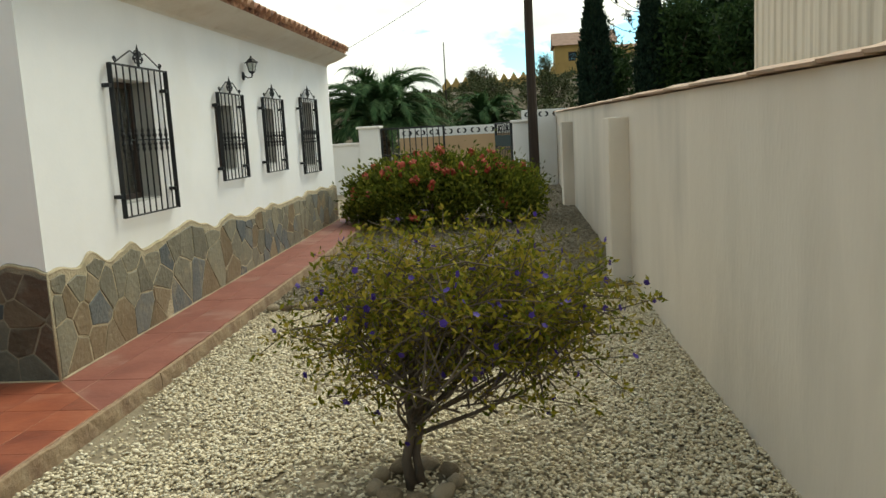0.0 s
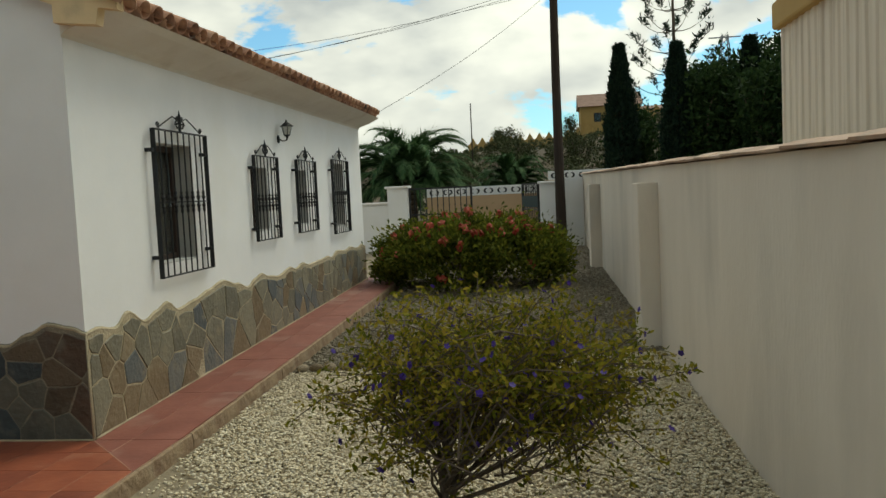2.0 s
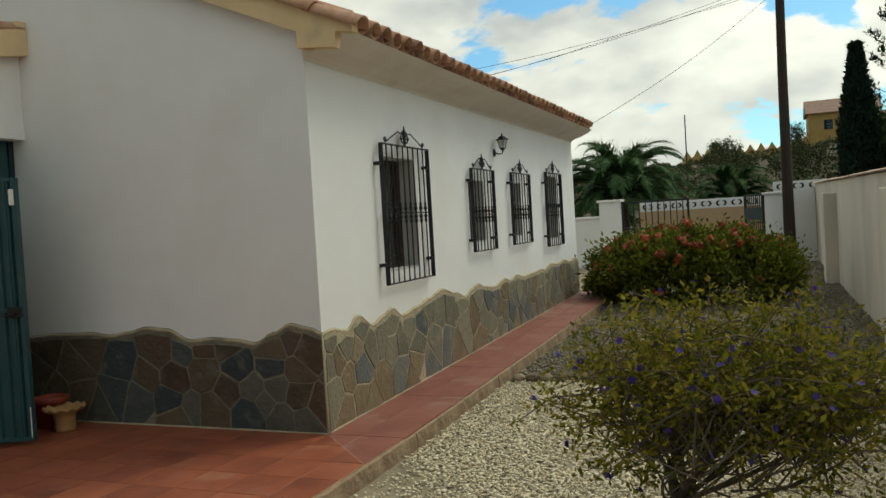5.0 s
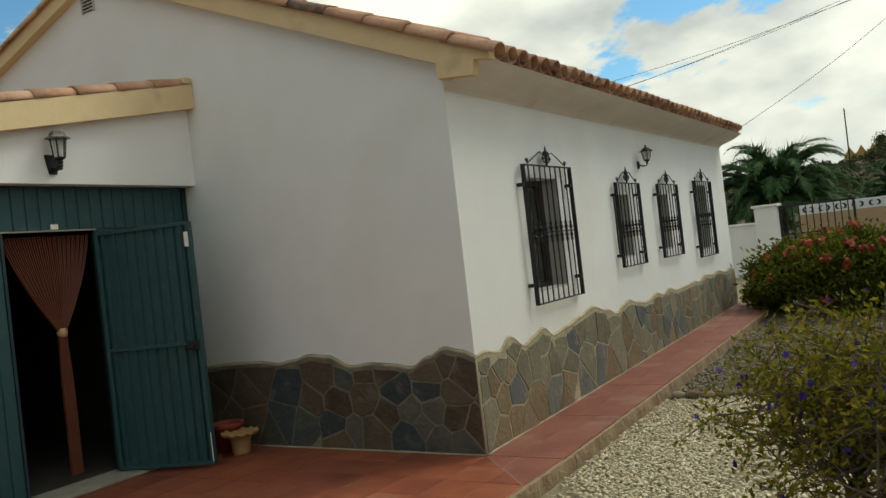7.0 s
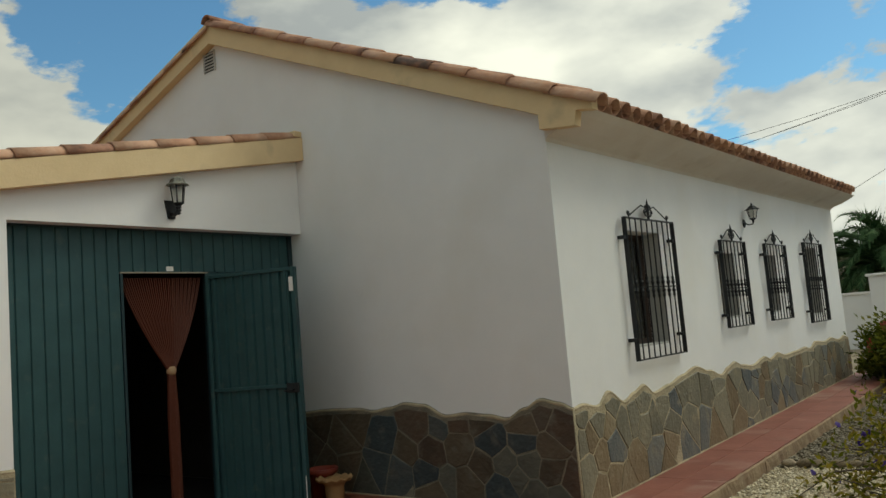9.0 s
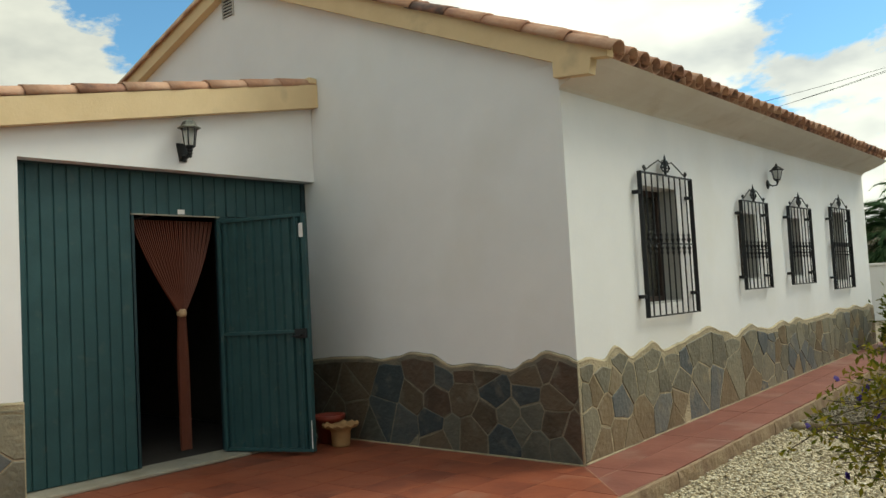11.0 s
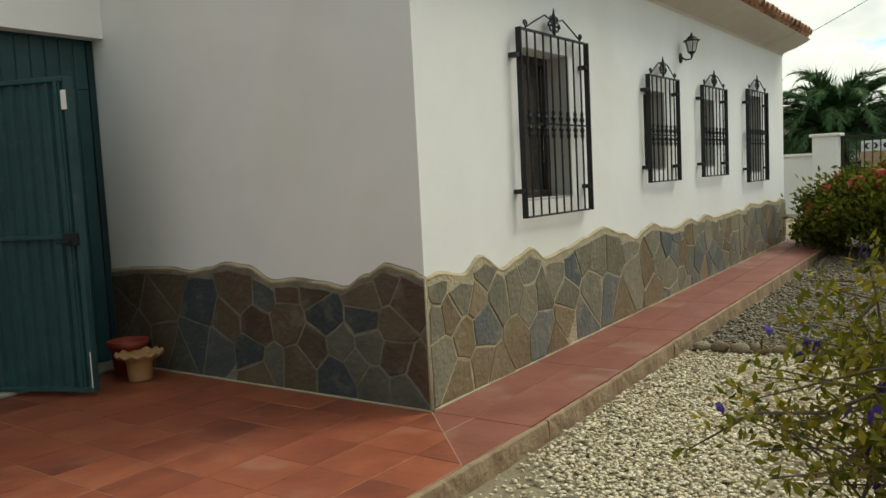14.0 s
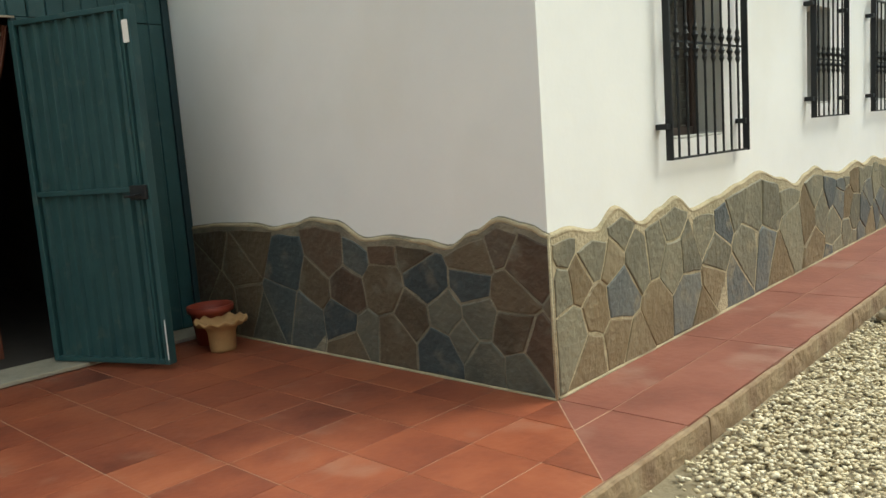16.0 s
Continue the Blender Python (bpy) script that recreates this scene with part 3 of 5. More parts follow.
# floor and inner wall take the gloom from their dark colour
structure("garage_floor", box(-9.14, -3.07, -4.34, -0.01, -0.14, 0.02), DARKIN, "garage floor coloured dark for the indoor gloom", "floor")
structure("garage_inner_wall", box(-9.14, -3.07, -0.04, -0.006, 0.03, 2.38), DARKIN, "inner wall of the garage coloured dark for the indoor gloom", "wall")
garage_roof = thing("garage_roof", "sloping clay tile roof of the garage with cream verge", "roof", kind="structure")
part("deck", prism(bmesh.new(), [(-0.004, 3.16), (-4.8, 2.26), (-4.8, 2.34), (-0.004, 3.24)], "x", -9.5, GX - 0.01), CLAYS, garage_roof)
part("verge", prism(bmesh.new(), [(-0.004, 3.115), (-4.9, 2.215), (-4.9, 2.40), (-0.004, 3.335)], "x", GX + 0.004, GX + 0.11), CREAM, garage_roof, "cream painted verge board")
part("wall_flashing", box(GX - 6.5, GX + 0.11, -0.10, -0.005, 3.338, 3.395, 0.01), CREAM, garage_roof, "cream mortar flashing against the gable")
GT = math.degrees(math.atan(0.188))
for c in range(13):
    run = 0.05 + 0.375 * c
    tile_at(garage_roof, GX + 0.02, -run - 0.37, 3.335 - (run + 0.37) * 0.188, GT + rnd.uniform(-0.6, 0.6), -90 + rnd.uniform(-1, 1), 0, VERGETILE)
v, f = [], []
for k in range(28):
    for c in range(13):
        m = pose(GX - 0.2 - k * step, -0.42 - 0.36 * c, 3.23 - (0.42 + 0.36 * c) * 0.188, 0, 0, -90) @ pose(0, 0, 0, 0, GT, 0)
        n0 = len(v)
        for xx, r in ((0, 0.088), (-0.42, 0.075)):
            for q in range(6):
                a = math.pi * q / 5
                v.append(m @ Vector((xx, r * math.cos(a), r * math.sin(a) * 0.9)))
        f += [(n0 + q, n0 + q + 1, n0 + 7 + q, n0 + 6 + q) for q in range(5)]
tagged(from_lists("roof_covering", v, f, CLAYS, garage_roof, "", True), kind="stuff")

# ---- boundary wall ----
BT = pose(4.285, 0, 0, 0, 0, 1.03)


def wall_top(y):
    return 1.706 + 0.0112 * y


bw = thing("boundary_wall", "tall cream plastered garden wall with a clay coping", "wall", kind="structure")
bw.matrix_basis = BT
part("wall_body", prism(bmesh.new(), [(-9, -0.3), (14.9, -0.3), (14.9, wall_top(14.9)), (-9, wall_top(-9))], "x", 0.0, 0.22), BOUND, bw)
for y, w in ((3.08, 0.42), (9.86, 0.42)):
    part("buttress", box(-0.20, 0.004, y, y + w, -0.3, 1.585 + 0.004 * (y - 3.08), 0.012), BOUND, bw)
for k in range(58):
    y = -8.8 + k * 0.41
    bm = prism(bmesh.new(), [(-0.040, 0.0), (-0.046, 0.014), (0.03, 0.036), (0.11, 0.045), (0.19, 0.036), (0.266, 0.014), (0.26, 0.0)], "y", 0.0, 0.42)
    ob = part("coping_tile", bm, COPING, bw)
    ob.matrix_basis = pose(rnd.uniform(-.006, .006), y, wall_top(y) + 0.004 + rnd.uniform(0, 0.01), math.degrees(0.0112) + 0.4 + rnd.uniform(-.6, .6), 0, rnd.uniform(-.8, .8))

# ---- terrace, path and kerb ----
terrace = thing("terrace", "terracotta tiled terrace beside the house", "terrace", kind="structure")
part("bed", box(-3.055, 0.623, -6.5, -0.001, -0.25, -0.0018), GROUT, terrace)
part("bed", prism(bmesh.new(), [(0.0, -0.25), (0.0, -0.003), (9.6, slope(9.6) - 0.003), (9.6, -0.25)], "x", 0.0, 0.623), REDGROUT, terrace)
kerb = thing("kerb", "worn concrete kerb along the red path", "kerb", kind="structure")
for k in range(17):
    y = -6.5 + k * 0.95
    if y > 9.0:
        break
    bm = bmesh.new()
    n = 12
    rows = [[bm.verts.new((x, 0.949 * i / n, z)) for x, z in ((-0.012, -0.16), (0.014, -0.16), (0.012, -0.05), (0.009, -0.008), (0.003, 0.0), (-0.012, 0.0))] for i in range(n + 1)]
    for p, q in zip(rows, rows[1:]):
        for i in range(6):
            bm.faces.new((p[i], p[(i + 1) % 6], q[(i + 1) % 6], q[i]))
    bm.faces.new(rows[0])
    bm.faces.new(rows[-1][::-1])
    bmesh.ops.recalc_face_normals(bm, faces=bm.faces)
    for vtx in bm.verts:
        w = Vector((vtx.co.x * 6, vtx.co.y * 7 + k * 9, vtx.co.z * 8))
        vtx.co += Vector((0.006 * noise.noise(w), 0, min(0.001, 0.010 * noise.noise(w + Vector((3, 7, 1))) - 0.003)))
    ob = part("kerb_stone", bm, KERB, kerb)
    ob.matrix_basis = pose(0.638, y, slope(y) - 0.004, math.degrees(0.02) if y > 0 else 0)


def tile_mesh(w, d):
    bm = box(0.0026, w - 0.0026, 0.0026, d - 0.0026, -0.007, 0.0)
    me = bpy.data.meshes.new("floor_tile")
    bm.to_mesh(me)
    bm.free()
    return me


T = 0.335
full = tile_mesh(T, T)
full.materials.append(TERRA)
cells = []
for i in range(-9, 2):
    for k in range(-20, 0):
        x, y = 0.018 + i * T, 0.065 + k * T
        if x < -3.05:
            continue
        cells.append((x, y))


def cut_tile(poly, mat):
    """A tile of any outline, its top at floor level."""
    cx, cy = sum(q[0] for q in poly) / len(poly), sum(q[1] for q in poly) / len(poly)
    shrunk = [(q[0] + (cx - q[0]) * 0.0018 / max(0.02, math.hypot(q[0] - cx, q[1] - cy)) * 1.4 - cx, q[1] + (cy - q[1]) * 0.0018 / max(0.02, math.hypot(q[0] - cx, q[1] - cy)) * 1.4 - cy) for q in poly]
    n = len(shrunk)
    v = [(*q, -0.007) for q in shrunk] + [(*q, 0.0) for q in shrunk]
    f = [tuple(range(n, 2 * n)), tuple(range(n - 1, -1, -1))] + [(i, (i + 1) % n, n + (i + 1) % n, n + i) for i in range(n)]
    ob = from_lists("floor_tile", v, f, mat, terrace)
    ob.location = (cx, cy, rnd.uniform(-0.0008, 0.0008))
    return ob


for x, y in cells:
    x1, y1 = min(x + T, 0.622), min(y + T, -0.004)
    if x1 + y1 > 0:
        poly = clip([(x, y), (x1, y), (x1, y1), (x, y1)], 1, 1, 0.0)
        if len(poly) > 2 and max(q[0] for q in poly) - min(q[0] for q in poly) > 0.02:
            cut_tile(poly, TERRA)
        continue
    if y + T > 0.0 or x + T > 0.622:
        me = tile_mesh(x1 - x, y1 - y)
        me.materials.append(TERRA)
    else:
        me = full
    ob = new("floor_tile", me)
    ob.parent = terrace
    ob.location = (x, y, rnd.uniform(-0.0008, 0.0008))
for u0, u1 in ((0.012, 0.277), (0.281, 0.624)):
    cut_tile(clip([(u0, -0.63), (u1, -0.63), (u1, -0.002), (u0, -0.002)], -1, -1, 0.0), PATHRED)
pa, pb = tile_mesh(0.265, 1.19), tile_mesh(0.345, 1.19)
for me in (pa, pb):
    me.materials.append(PATHRED)
for k in range(8):
    y = 0.0 + k * 1.19
    for x, me in ((0.012, pa), (0.281, pb)):
        ob = new("floor_tile", me)
        ob.parent = terrace
        ob.matrix_basis = pose(x, y, slope(y) + rnd.uniform(0, 0.0008), math.degrees(0.02))

bm = bmesh.new()
vs = [bm.verts.new(p) for p in ((0.0, -0.0025, 0.0014), (0.0025, 0.0, 0.0014), (0.6215, -0.619, 0.0014), (0.619, -0.6215, 0.0014))]
bm.faces.new((vs[0], vs[3], vs[2], vs[1]))
part("mitre_joint", bm, GROUT, terrace, "pale diagonal grout joint at the house corner")

# ---- gravel ----
EDGE_Y = 2.25
n = 135000
ys = rng.uniform(-7.0, EDGE_Y + 0.62, n)
xs = 0.68 + (4.28 - 0.018 * ys - 0.68) * rng.uniform(0, 1, n)
bare = np.array([noise.fractal(Vector((x * 0.9, y * 0.9, 5.0)), 1.0, 2.0, 3) for x, y in zip(xs, ys)])
near_kerb = np.clip((1.05 - xs) / 0.38, 0, 1)
keep = rng.uniform(0, 1, n) > np.clip((bare - 0.05) * 2.0, 0, 0.62) + 0.34 * near_kerb
keep &= ys < EDGE_Y + 0.17 * (xs - 0.7)
xs, ys = xs[keep], ys[keep]
zs = np.array([-0.117 + slope(y) for y in ys]) + rng.uniform(-0.004, 0.022, len(xs))
pebbles("white_gravel", xs, ys, zs, rng.uniform(0.0075, 0.0165, len(xs)), PEBBLE, "loose white limestone gravel over bare dusty earth")
n = 62000
ys = EDGE_Y + (14.3 - EDGE_Y) * rng.uniform(0, 1, n) ** 1.25
xs = 0.68 + (4.28 - 0.018 * ys - 0.68) * rng.uniform(0, 1, n)
behind = ys > EDGE_Y + 0.17 * (xs - 0.7)
xs, ys = xs[behind], ys[behind]
n = len(xs)
zs = np.array([-0.120 + slope(y) for y in ys]) + rng.uniform(-0.004, 0.02, n)
pebbles("grey_gravel", xs, ys, zs, rng.uniform(0.011, 0.021, n) * (1 + 0.03 * (ys - 2)), GREYPEB, "greyish crushed gravel behind a row of edging stones")


def rock_mesh(seed):
    bm = bmesh.new()
    bmesh.ops.create_icosphere(bm, subdivisions=2, radius=1.0)
    for q in bm.verts:
        q.co *= 1 + 0.28 * noise.noise(q.co * 1.3 + Vector((seed * 7.1, 0, 0)))
        q.co.z *= 0.62
    me = bpy.data.meshes.new("rock")
    bm.to_mesh(me)
    bm.free()
    me.materials.append(ROCK)
    me.polygons.foreach_set("use_smooth", [True] * len(me.polygons))
    return me


ROCKS = [rock_mesh(k) for k in range(6)]
x = 0.72
while x < 3.3:
    r = rnd.uniform(0.045, 0.08)
    ob = tagged(new("edging_stone", ROCKS[rnd.randrange(6)]), "rounded fieldstone in a row edging the white gravel", "stone", "edging stones")
    y = EDGE_Y + 0.17 * (x - 0.7) + rnd.uniform(-0.03, 0.03)
    ob.matrix_basis = pose(x + r, y, -0.090 + slope(y) + r * 0.3, rnd.uniform(-10, 10), rnd.uniform(-10, 10), rnd.uniform(-25, 25)) @ Matrix.Diagonal((r * 1.15, r * 0.8, r, 1))
    x += r * 2.05
for k in range(9):
    a = k * 2 * math.pi / 9
    r = rnd.uniform(0.05, 0.075)
    ob = tagged(new("edging_stone", ROCKS[k % 6]), "rough rock in a ring round the shrub trunk", "stone", "ring of rocks")
    ob.matrix_basis = pose(2.63 + 0.19 * math.cos(a), -1.46 + 0.19 * math.sin(a), -0.105 + r * 0.35, rnd.uniform(-15, 15), rnd.uniform(-15, 15), math.degrees(a) + 90) @ Matrix.Diagonal((r, r * 0.75, r, 1))

# ---- rear wall, pillars and gate ----
GY = 14.5
zg = slope(GY) - 0.14
rear = thing("rear_wall", "white plastered rear garden wall with gate pillars", "wall", kind="structure")
part("low_wall", box(-9.5, -0.751, GY, GY + 0.2, zg - 0.2, 1.36), WHITE, rear)
part("coping", box(-9.5, -0.751, GY - 0.04, GY + 0.24, 1.363, 1.42, 0.012), WHITETRIM, rear)
part("high_wall", box(3.381, 4.01, GY, GY + 0.2, zg - 0.2, 1.80), WHITE, rear)
for x0, x1, z1 in ((-0.75, -0.27, 1.74), (2.97, 3.38, 1.69)):
    p = part("pillar", box(x0, x1, GY - 0.1, GY + 0.34, zg - 0.2, z1, 0.01), WHITE, rear)
    part("cap", box(x0 - 0.05, x1 + 0.05, GY - 0.15, GY + 0.39, z1 + 0.002, z1 + 0.06, 0.015), WHITETRIM, p)


def gate_leaf(width, label, solid=False):
    g = thing("gate_leaf", label, "gate")
    h0, h1 = -0.10, 1.30
    for x0 in (0.0, width - 0.05):
        part("stile", box(x0, x0 + 0.05, -0.025, 0.025, h0, h1, 0.004), IRON, g)
    for z in (h0, 0.62, h1 - 0.04):
        part("rail", box(0.051, width - 0.051, -0.02, 0.02, z, z + 0.04, 0.004), IRON, g)
    k = int(width / 0.14)
    for i in range(1, k):
        x = width * i / k
        bm = rod(bmesh.new(), (x, 0, h0 + 0.041), (x, 0, h1 - 0.041), 0.013, seg=6)
        rod(bm, (x, 0, 0.85), (x, 0, 0.90), 0.022, 0.009, 6)
        rod(bm, (x, 0, 1.05), (x, 0, 1.10), 0.009, 0.022, 6)
        part("bar", bm, IRON, g)
    if solid:
        part("panel", box(0.051, width - 0.051, 0.021, 0.026, 0.70, 0.98), DARKTEAL, g)
    return g


g = gate_leaf(1.58, "black iron gate leaf with knobbed bars, closed")
g.matrix_basis = pose(-0.25, GY + 0.1, zg + 0.28)
g2 = gate_leaf(1.5, "black iron gate leaf with thin bars, swung open", True)
g2.matrix_basis = pose(2.95, GY + 0.1, zg + 0.28, 0, 0, 107)

# neighbour's wall across the lane, with pierced crescent blocks
SY = 22.0


def crescent():
    bm = bmesh.new()
    n = 10
    pts = [(0.085 * math.cos(a), 0.085 * math.sin(a)) for a in np.linspace(-math.pi * 0.62, math.pi * 0.62, n)]
    inner = [(0.052 * math.cos(a) - 0.03, 0.062 * math.sin(a)) for a in np.linspace(math.pi * 0.62, -math.pi * 0.62, n)]
    ol = pts + inner
    a = [bm.verts.new((p[0], -0.004, p[1])) for p in ol]
    b = [bm.verts.new((p[0], 0.004, p[1])) for p in ol]
    m = len(ol)
    for i in range(n - 1):
        bm.faces.new((a[i], a[i + 1], a[m - 2 - i], a[m - 1 - i]))
        bm.faces.new((b[i], b[m - 1 - i], b[m - 2 - i], b[i + 1]))
    for i in range(m):
        bm.faces.new((a[i], b[i], b[(i + 1) % m], a[(i + 1) % m]))
    bmesh.ops.recalc_face_normals(bm, faces=bm.faces)
    me = bpy.data.meshes.new("opening")
    bm.to_mesh(me)
    bm.free()
    me.materials.append(CABLE)
    return me


CRESCENT = crescent()
street = thing("street_wall", "tan plastered street wall topped by white pierced crescent blocks", "wall", kind="structure")
for x0, x1, top in ((-0.9, 3.2, 1.45), (3.2, 12.0, 1.84)):
    part("wall_body", box(x0 + 0.001, x1, SY, SY + 0.2, -0.1, top), TANWALL, street)
    part("block_band", box(x0 + 0.001, x1, SY - 0.005, SY + 0.205, top + 0.002, top + 0.30, 0.01), WHITETRIM, street)
    x = x0 + 0.25
    while x < x1 - 0.1:
        for dx, turn in ((-0.07, 180), (0.09, 0)):
            ob = new("opening", CRESCENT)
            ob.parent = street
            ob.matrix_basis = pose(x + dx, SY - 0.010, top + 0.15) @ pose(0, 0, 0, 0, 0 if turn == 0 else 180, 0)
        x += 0.46

# ---- neighbour's shed ----
shed = thing("neighbour_shed", "cream ribbed metal shed with an ochre roof edge beyond the wall", "shed")
v, f = [], []
prof = []
y = -7.0
while y < 5.1:
    prof += [(y, 0.0), (y + 0.10, 0.0), (y + 0.125, -0.018), (y + 0.20, -0.018)]
    y += 0.225
prof.append((5.1, 0.0))
bm = bmesh.new()
outline = [(6.0 + d, yy) for yy, d in prof] + [(9.0, 5.1), (9.0, -7.0)]
lo = [bm.verts.new((a, b, -0.1)) for a, b in outline]
hi = [bm.verts.new((a, b, 3.34)) for a, b in outline]
for i in range(len(outline)):
    k = (i + 1) % len(outline)
    bm.faces.new((lo[i], lo[k], hi[k], hi[i]))
bmesh.ops.recalc_face_normals(bm, faces=bm.faces)
part("cladding", bm, SHEDWALL, shed)
part("roof_edge", box(5.90, 9.1, -7.1, 5.22, 3.34, 3.66, 0.03), OCHRE, shed, "ochre painted roof edge")

# ---- plants ----
def tree_limbs(bm, base, tips, r0, bend=0.15, seg=7):
    for tip in tips:
        a, b = Vector(base), Vector(tip)
        k = Vector((rnd.uniform(-1, 1), rnd.uniform(-1, 1), rnd.uniform(-0.3, 0.6))) * (b - a).length * bend
        pts = [a.lerp(b, t) + k * math.sin(math.pi * t) for t in (0, 0.25, 0.5, 0.75, 1)]
        tube(bm, pts, [r0 * (1 - 0.8 * t) for t in (0, 0.25, 0.5, 0.75, 1)], seg)


def flower_mesh():
    bm = bmesh.new()
    c = bm.verts.new((0, 0, 0.004))
    ring = []
    for k in range(10):
        a = k * math.pi / 5
        r = 1.0 if k % 2 == 0 else 0.80
        ring.append(bm.verts.new((r * math.cos(a), r * math.sin(a), 0.22 if k % 2 == 0 else 0.1)))
    for k in range(10):
        bm.faces.new((c, ring[k], ring[(k + 1) % 10]))
    me = bpy.data.meshes.new("flower")
    bm.to_mesh(me)
    bm.free()
    me.materials.append(PURPLE)
    return me


FLOWER = flower_mesh()
shrub = thing("flowering_shrub", "airy yellow-green shrub with small violet flowers on a short trunk", "shrub", (2.63, -1.46, -0.13))
bm = bmesh.new()
for dx, dy, h, r in ((-0.018, 0, 0.50, 0.024), (0.026, 0.02, 0.56, 0.020)):
    tube(bm, [(dx, dy, 0), (dx - 0.02, dy, h * 0.3), (dx + 0.015, dy + 0.01, h * 0.6), (dx, dy, h)], [r * 1.2, r, r * 0.85, r * 0.7], 10)
limb_tips = []
for k in range(16):
    a = k * 2.4
    rr = rnd.uniform(0.30, 0.72)
    tip = (0.24 + rr * math.cos(a), 0.12 + rr * 0.85 * math.sin(a), rnd.uniform(0.55, 1.05))
    limb_tips.append(tip)
    tree_limbs(bm, (rnd.uniform(-.02, .03), 0, rnd.uniform(0.26, 0.5)), [tip], rnd.uniform(0.008, 0.015), 0.2, 6)
part("trunk", bm, BARK, shrub, "grey-brown twin stem with spreading limbs", True)
bm = bmesh.new()
lp, tips = [], []
for k in range(480):
    base = Vector(limb_tips[rnd.randrange(16)]) * rnd.uniform(0.75, 1.0) + Vector((rnd.uniform(-.1, .1), rnd.uniform(-.1, .1), rnd.uniform(-.1, .1)))
    a, e = rnd.uniform(0, 2 * math.pi), math.asin(rnd.uniform(-0.78, 0.92))
    q = rnd.uniform(0.42, 1.0)
    if rnd.random() < 0.05:
        q *= 1.15
    tip = Vector((0.25 + q * 0.89 * math.cos(a) * math.cos(e), 0.15 + q * 0.68 * math.sin(a) * math.cos(e), 0.80 + q * (0.56 if e > 0 else 0.60) * math.sin(e)))
    if (tip - base).length > 0.62:
        base = tip + (base - tip) * (0.62 / (tip - base).length)
    sag = Vector((0, 0, 0.05))
    pts = [base.lerp(tip, t) + sag * math.sin(math.pi * t) for t in (0, 0.5, 1)]
    tube(bm, pts, [0.0052, 0.0036, 0.0016], 4)
    tips.append(tip)
    for q in range(34):
        t = 0.2 + 0.85 * math.sqrt(rnd.random())
        lp.append(base.lerp(tip, t) + sag * math.sin(math.pi * t) + Vector((rnd.gauss(0, .022), rnd.gauss(0, .022), rnd.gauss(0, .022))))
part("twig_mass", bm, BARK, shrub)
leaves("foliage", lp, 0.036, LEAF_Y, shrub, "small yellowish leaves", up=0.2)
for k in range(280):
    tip = tips[rnd.randrange(len(tips))]
    ob = new("flower", FLOWER)
    ob.parent = shrub
    out_way = (tip - Vector((0.22, 0, 0.7))).normalized()
    m = out_way.to_track_quat("Z", "Y").to_matrix().to_4x4()
    r = rnd.uniform(0.013, 0.019)
    ob.matrix_basis = Matrix.Translation(tip + out_way * 0.02) @ m @ pose(0, 0, 0, rnd.uniform(-50, 50), rnd.uniform(-50, 50), rnd.uniform(0, 90)) @ Matrix.Diagonal((r, r, r, 1))

bush = thing("red_flowering_bush", "broad dense green bush with coral-red flower heads", "bush", (1.88, 8.0, slope(8.0) - 0.13))
bm = bmesh.new()
for k in range(14):
    a = k * 2.4
    tree_limbs(bm, (0.1 * math.cos(a), 0.1 * math.sin(a), 0), [(1.1 * math.cos(a) * rnd.uniform(.5, 1), 0.8 * math.sin(a), rnd.uniform(0.5, 0.95))], 0.03, 0.15, 5)
part("branchwork", bm, BARK, bush)
lp, outs, heads = [], [], []
for k in range(210):
    a, e = rnd.uniform(0, 2 * math.pi), math.asin(rnd.uniform(-0.35, 1.0))
    q = rnd.uniform(0.72, 1.0)
    c = Vector((1.58 * q * math.cos(a) * math.cos(e), 1.05 * q * math.sin(a) * math.cos(e), 0.42 + 0.66 * q * math.sin(e) * (1 + 0.12 * math.sin(3 * a))))
    c.z = max(c.z, 0.10)
    heads.append(c)
    for q in range(150):
        d = Vector((rnd.gauss(0, .12), rnd.gauss(0, .12), rnd.gauss(0, .10)))
        lp.append((c.x + d.x, c.y + d.y, max(0.03, c.z + d.z)))
        outs.append((c.x * 0.5, c.y * 0.5, 0.4))
leaves("foliage", lp, 0.088, LEAF_D, bush, "dense small dark green leaves", up=0.2, out=np.array(outs))


def flower_head_mesh(seed):
    """A ruffled cluster of petals, one connected shape."""
    r = random.Random(seed)
    bm = bmesh.new()
    bmesh.ops.create_icosphere(bm, subdivisions=2, radius=1.0)
    for q in bm.verts:
        q.co *= r.choice((0.55, 0.7, 1.0, 1.25))
        q.co.z *= 1.15
    me = bpy.data.meshes.new("flower_head")
    bm.to_mesh(me)
    bm.free()
    me.materials.append(RED)
    return me


HEADS = [flower_head_mesh(k) for k in range(5)]
for k in range(230):
    c = heads[rnd.randrange(len(heads))]
    if c.y > 0.5 or c.z < 0.2 or (c.z < 0.72 and k % 6):
        continue
    w = Vector((c.x, c.y, (c.z - 0.3) * 2)).normalized()
    ob = new("flower_head", HEADS[k % 5])
    ob.parent = bush
    r = rnd.uniform(0.035, 0.072)
    ob.matrix_basis = Matrix.Translation(c + w * 0.16 + Vector((rnd.gauss(0, .05), rnd.gauss(0, .05), rnd.gauss(0, .04)))) @ pose(0, 0, 0, rnd.uniform(-30, 30), rnd.uniform(-30, 30), rnd.uniform(0, 360)) @ Matrix.Diagonal((r, r, r, 1))


